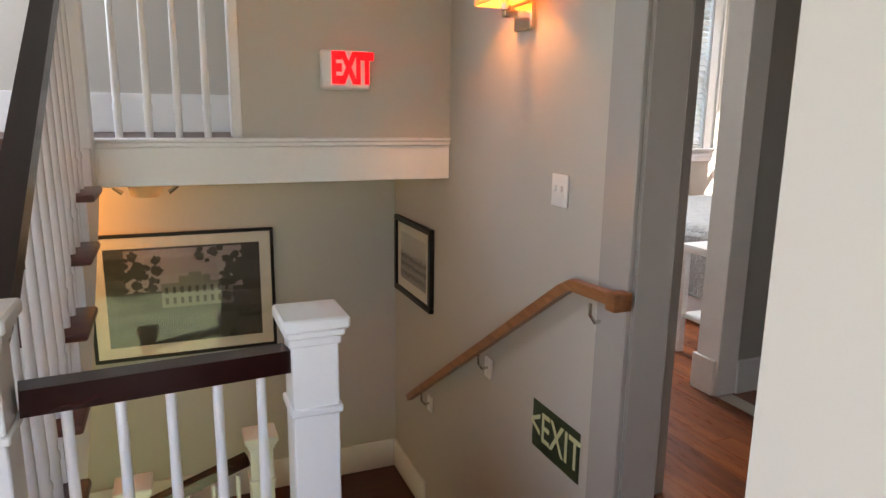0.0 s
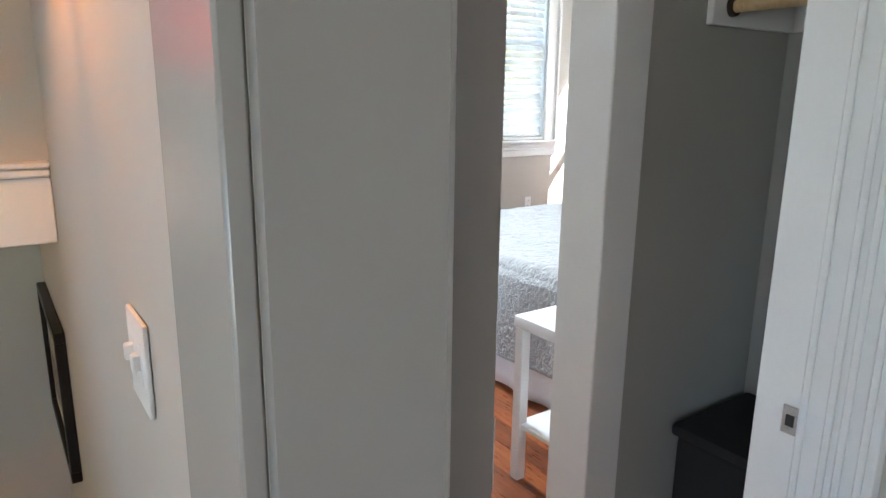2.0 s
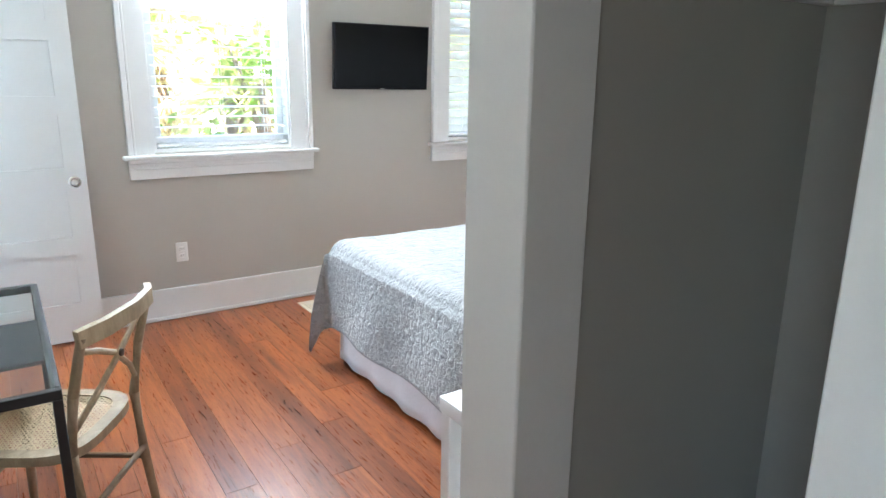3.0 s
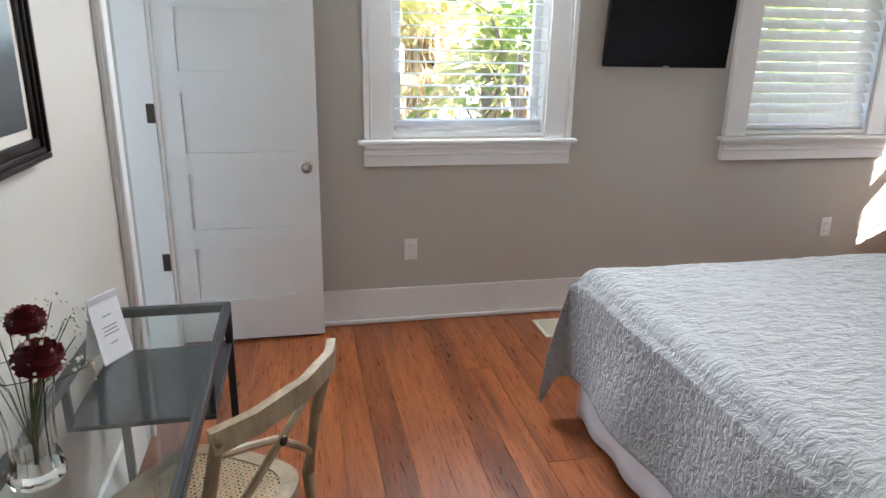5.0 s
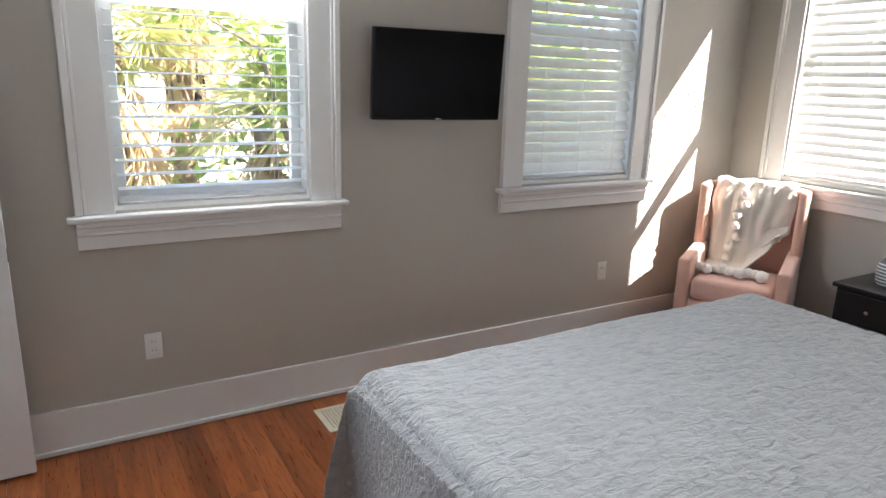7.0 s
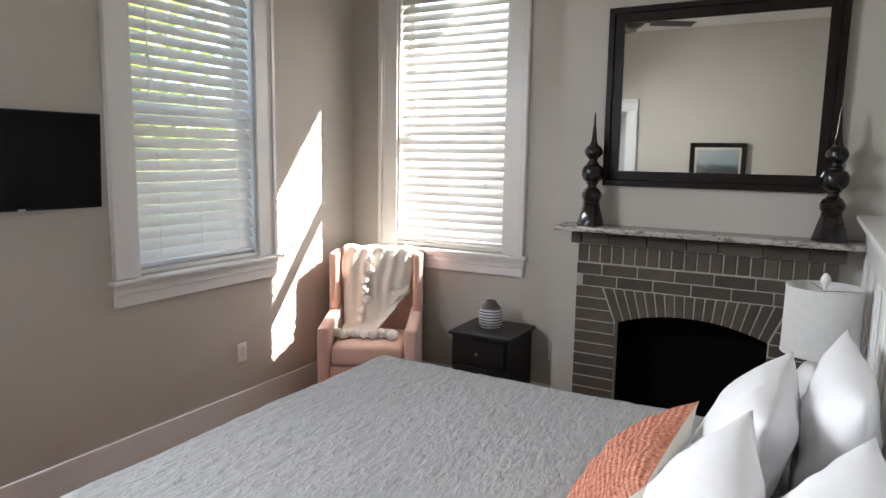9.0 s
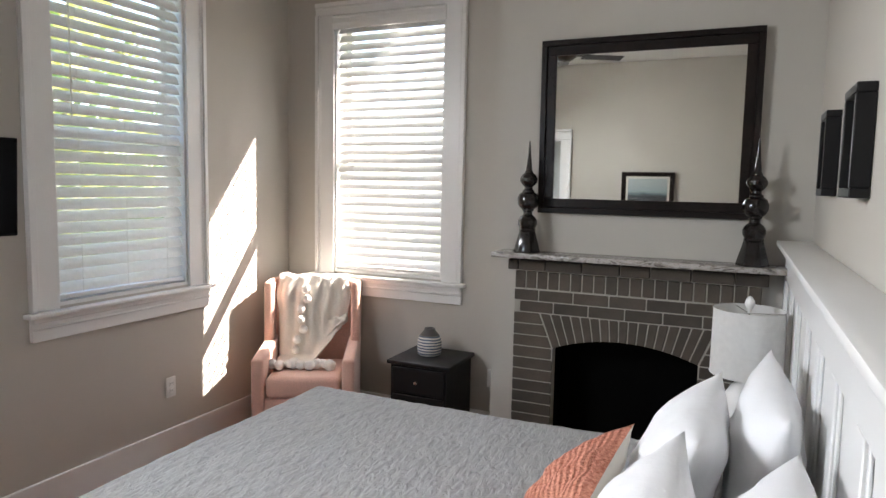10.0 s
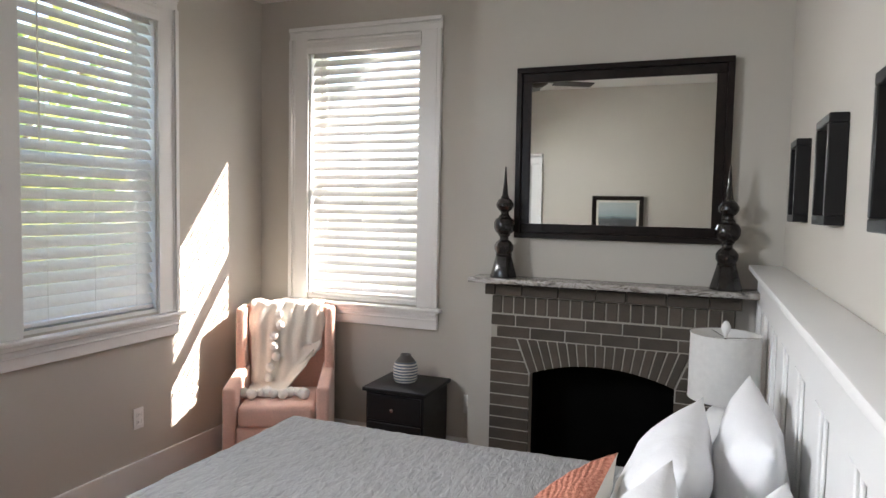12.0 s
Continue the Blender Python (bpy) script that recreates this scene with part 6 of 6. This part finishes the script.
def palm(base, height, seed):
    rng = random.Random(seed)
    p = thing("palm_tree", "cabbage palm with green and dry hanging fronds", "tree", Matrix.Translation(base), group="palms outside the windows")
    part("trunk", tube_bm([(0, 0, 0), (0.05, 0, height * 0.5), (0, 0.05, height)], [0.2, 0.17, 0.16], 12), M_BARK, p)
    for nm, mt, n, lo, hi in (("green_fronds", M_FROND, 34, -0.3, 1.0), ("dry_fronds", M_DRY, 34, -1.3, -0.75)):
        bm = bmesh.new()
        for k in range(n):
            a, e = rng.uniform(0, 6.28), rng.gauss((lo + hi) / 2, (hi - lo) * 0.45)
            d = Vector((math.cos(a) * math.cos(e), math.sin(a) * math.cos(e), math.sin(e)))
            o = Vector((rng.gauss(0, 0.1), rng.gauss(0, 0.1), height + (0.0 if lo > -1 else -rng.uniform(0.0, 1.6))))
            L = rng.uniform(0.45, 1.25)
            hub = o + d * L * 0.6
            side = d.cross(Vector((0, 0, 1))).normalized()
            add_tube(bm, [o, hub], 0.012, 4)
            for j in range(-9, 10):
                f = j / 9
                tip = hub + (d * math.cos(f * 1.3) + side * math.sin(f * 1.3)) * L * rng.uniform(0.4, 0.75) + Vector((rng.gauss(0, 0.06), rng.gauss(0, 0.06), -0.3 * L * (0.4 + abs(f)) * rng.uniform(0.5, 1.6)))
                w = side.cross(d).normalized() * 0.008 + side * 0.018
                bm.faces.new([bm.verts.new(hub - w), bm.verts.new((hub + tip) / 2 - w * 1.2), bm.verts.new(tip), bm.verts.new((hub + tip) / 2 + w * 1.2)])
        tagged(part(nm, bm, mt, p, smooth=None), kind="stuff")


G0 = -3.2
palm((3.3, 13.2, G0), 5.2, 1)
palm((4.4, 14.6, G0), 6.2, 2)
palm((2.2, 15.0, G0), 5.6, 3)
palm((5.2, 12.6, G0), 4.4, 14)
tree((5.6, 11.6, G0), 5.8, 1.9, "green shrub tree with small leaves", M_LEAF, 4, 13, 60, 0.09)
tree((6.7, 12.4, G0), 6.8, 2.4, "tall green garden tree", M_LEAF, 5, 18, 90, 0.11)
tree((8.4, 12.0, G0), 7.0, 2.6, "tall garden tree with yellow-green leaves", M_LEAF2, 6, 22, 140, 0.12)
tree((4.7, 16.5, G0), 8.5, 3.2, "tall yellow-green tree behind the palms", M_LEAF2, 7, 18, 70, 0.15)
tree((1.0, 15.0, G0), 7.5, 3.0, "broad green garden tree", M_LEAF, 8, 17, 85, 0.14)
tree((10.5, 15.5, G0), 8.5, 3.4, "broad green garden tree", M_LEAF, 9, 22, 140, 0.15)
tree((-2.5, 18, G0), 8.0, 3.4, "broad green garden tree", M_LEAF, 10, 20, 120, 0.16)
tree((13.6, 5.4, G0), 6.2, 2.0, "garden tree east of the house", M_LEAF2, 12, 16, 120, 0.13)
hs = thing("neighbour_house", "pale sided neighbouring house behind the garden", "house", Matrix.Translation((4, 30, G0)))
part("siding", box_bm((-9, 0, 0), (9, 8, 6.0)), M_STUCCO, hs, smooth=None)
bm = bmesh.new()
rv = [bm.verts.new(v) for v in ((-9.4, -0.4, 5.99), (9.4, -0.4, 5.99), (9.4, 8.4, 5.99), (-9.4, 8.4, 5.99), (-9.4, 4, 8.4), (9.4, 4, 8.4))]
for f in ((0, 1, 5, 4), (2, 3, 4, 5), (1, 2, 5), (3, 0, 4), (3, 2, 1, 0)):
    bm.faces.new([rv[i] for i in f])
part("roof", bm, M_ROOF, hs, smooth=None)
for k in range(5):
    part("window", box_bm((-7.5 + k * 3.4, -0.06, 3.6), (-6.4 + k * 3.4, 0.0, 5.2)), M_SCREEN, hs, smooth=None)

# ---- bricks of the surround ----
brick_cache = {}


def brick_mesh(w, h, d=0.05):
    k = (round(w, 3), round(h, 3), d)
    if k not in brick_cache:
        brick_cache[k] = mesh_of("brick", box_bm((-d / 2, -w / 2, -h / 2), (d / 2, w / 2, h / 2), 0.003), M_BRICK, 30)
    return brick_cache[k]


rng = random.Random(21)


def lay(y, z, w, h, turn=0.0, depth=0.05, out=0.0):
    piece("brick", brick_mesh(w, h, depth), fire, Matrix.Translation((FX + depth / 2 - out + rng.uniform(-0.0012, 0.0012), y, z)) @ pose(0, 0, 0, turn, 0, 0))


def cut_brick(p, depth=0.05):
    """A brick cut to a four-sided face, p in (y, z) turning anticlockwise seen from the room."""
    bm = bmesh.new()
    c = (sum(q[0] for q in p) / 4, sum(q[1] for q in p) / 4)
    f = [bm.verts.new((-depth / 2, q[0] - c[0], q[1] - c[1])) for q in p]
    g = [bm.verts.new((depth / 2, q[0] - c[0], q[1] - c[1])) for q in p]
    bm.faces.new(f)
    bm.faces.new(g[::-1])
    for k in range(4):
        n = (k + 1) % 4
        bm.faces.new((f[n], f[k], g[k], g[n]))
    bmesh.ops.recalc_face_normals(bm, faces=bm.faces)
    bmesh.ops.bevel(bm, geom=list(bm.edges), offset=0.003, segments=1, affect="EDGES")
    me = mesh_of("brick", bm, M_BRICK, 30)
    piece("brick", me, fire, Matrix.Translation((FX + depth / 2 + rng.uniform(-0.0012, 0.0012), c[0], c[1])))


J, BL = 0.0075, 0.197
PITCH = 0.0688
BH = PITCH - J
TOP = PITCH * 14          # the fan of the arch ends under two straight courses
half_ang = math.asin(HALF / RAD)


def course(a, b, zc, off):
    y = a - off
    while y < b - 0.001:
        p, q = max(y, a), min(y + BL, b)
        if q - p > 0.03:
            lay((p + q) / 2, zc, round(q - p, 3), BH)
        y += BL + J


for row in range(16):
    z = row * PITCH
    zc = z + BH / 2
    if row > 13:
        course(Y0, Y1, zc, 0.04 if row % 2 else 0.13)
    elif z + BH < SPR - 0.02:
        # one long brick on each pier, split by turns
        for a, b, cutat in ((Y0, CY - HALF, 0.62), (CY + HALF, Y1, 0.99)):
            if cutat < 0.9:
                m_ = a + (b - a) * (cutat if row % 2 else 1 - cutat)
                lay((a + m_ - J) / 2, zc, round(m_ - J - a, 3), BH)
                lay((m_ + b) / 2, zc, round(b - m_, 3), BH)
            else:
                lay((a + b) / 2, zc, round(b - a, 3), BH)
    else:
        lo = max(HALF, (z - CZ) * math.tan(half_ang)) + J
        hi = max(HALF, (z + BH - CZ) * math.tan(half_ang)) + J
        cut_brick([(CY + lo, z), (Y1, z), (Y1, z + BH), (CY + hi, z + BH)])
        cut_brick([(Y0, z), (CY - lo, z), (CY - hi, z + BH), (Y0, z + BH)])
nv = 17
for k in range(nv):
    a = -half_ang + 2 * half_ang * k / nv + 0.0033
    b = -half_ang + 2 * half_ang * (k + 1) / nv - 0.0033
    h = TOP - J - CZ
    cut_brick([(CY + RAD * math.sin(a), CZ + RAD * math.cos(a)), (CY + RAD * math.sin(b), CZ + RAD * math.cos(b)), (CY + h * math.tan(b), TOP - J), (CY + h * math.tan(a), TOP - J)])
y = Y0
while y < Y1 - 0.03:
    lay(y + 0.0295, 1.155, 0.059, 0.101)
    y += 0.0667
y = Y0 - 0.03
n = 0
while y < Y1 + 0.02:
    q = min(y + (0.205 if n % 3 else 0.155), Y1 + 0.035)
    lay((y + q) / 2, 1.2445, round(q - y, 3), 0.061, 0, 0.08, 0.03)
    y = q + J
    n += 1

# ---- floor planks ----
plank_cache = {}


def plank_mesh(l, w):
    k = (round(l, 2), round(w, 3))
    if k not in plank_cache:
        plank_cache[k] = mesh_of("plank", box_bm((-w / 2, -l / 2, -0.019), (w / 2, l / 2, 0), 0.0007), M_PLANK, None)
    return plank_cache[k]


rng = random.Random(8)


def planks(parent, x0, x1, y0, y1, w=0.128):
    n = max(1, round((x1 - x0) / w))
    w = (x1 - x0) / n
    for i in range(n):
        y = y0
        while y < y1 - 0.02:
            l = round(rng.uniform(1.1, 3.2), 1)
            if y + l > y1 - 0.5:
                l = y1 - y
            piece("plank", plank_mesh(l - 0.0010, w - 0.0009), parent, Matrix.Translation((x0 + (i + 0.5) * w, y + l / 2, -rng.uniform(0, 0.0008))))
            y += l


planks(floor, XL, 2.60, 0.55, 2.62)
planks(floor, XL, XR, 2.62, YN)
planks(floor, XL - 0.14, XL, 0.83, 1.70)
planks(floor, 2.60, 3.37, 1.5, 2.44)
planks(hall_floor, -1.7, 1.45, -2.5, 1.40)
planks(hall_floor, 0.42, 1.45, 1.40, 1.86)
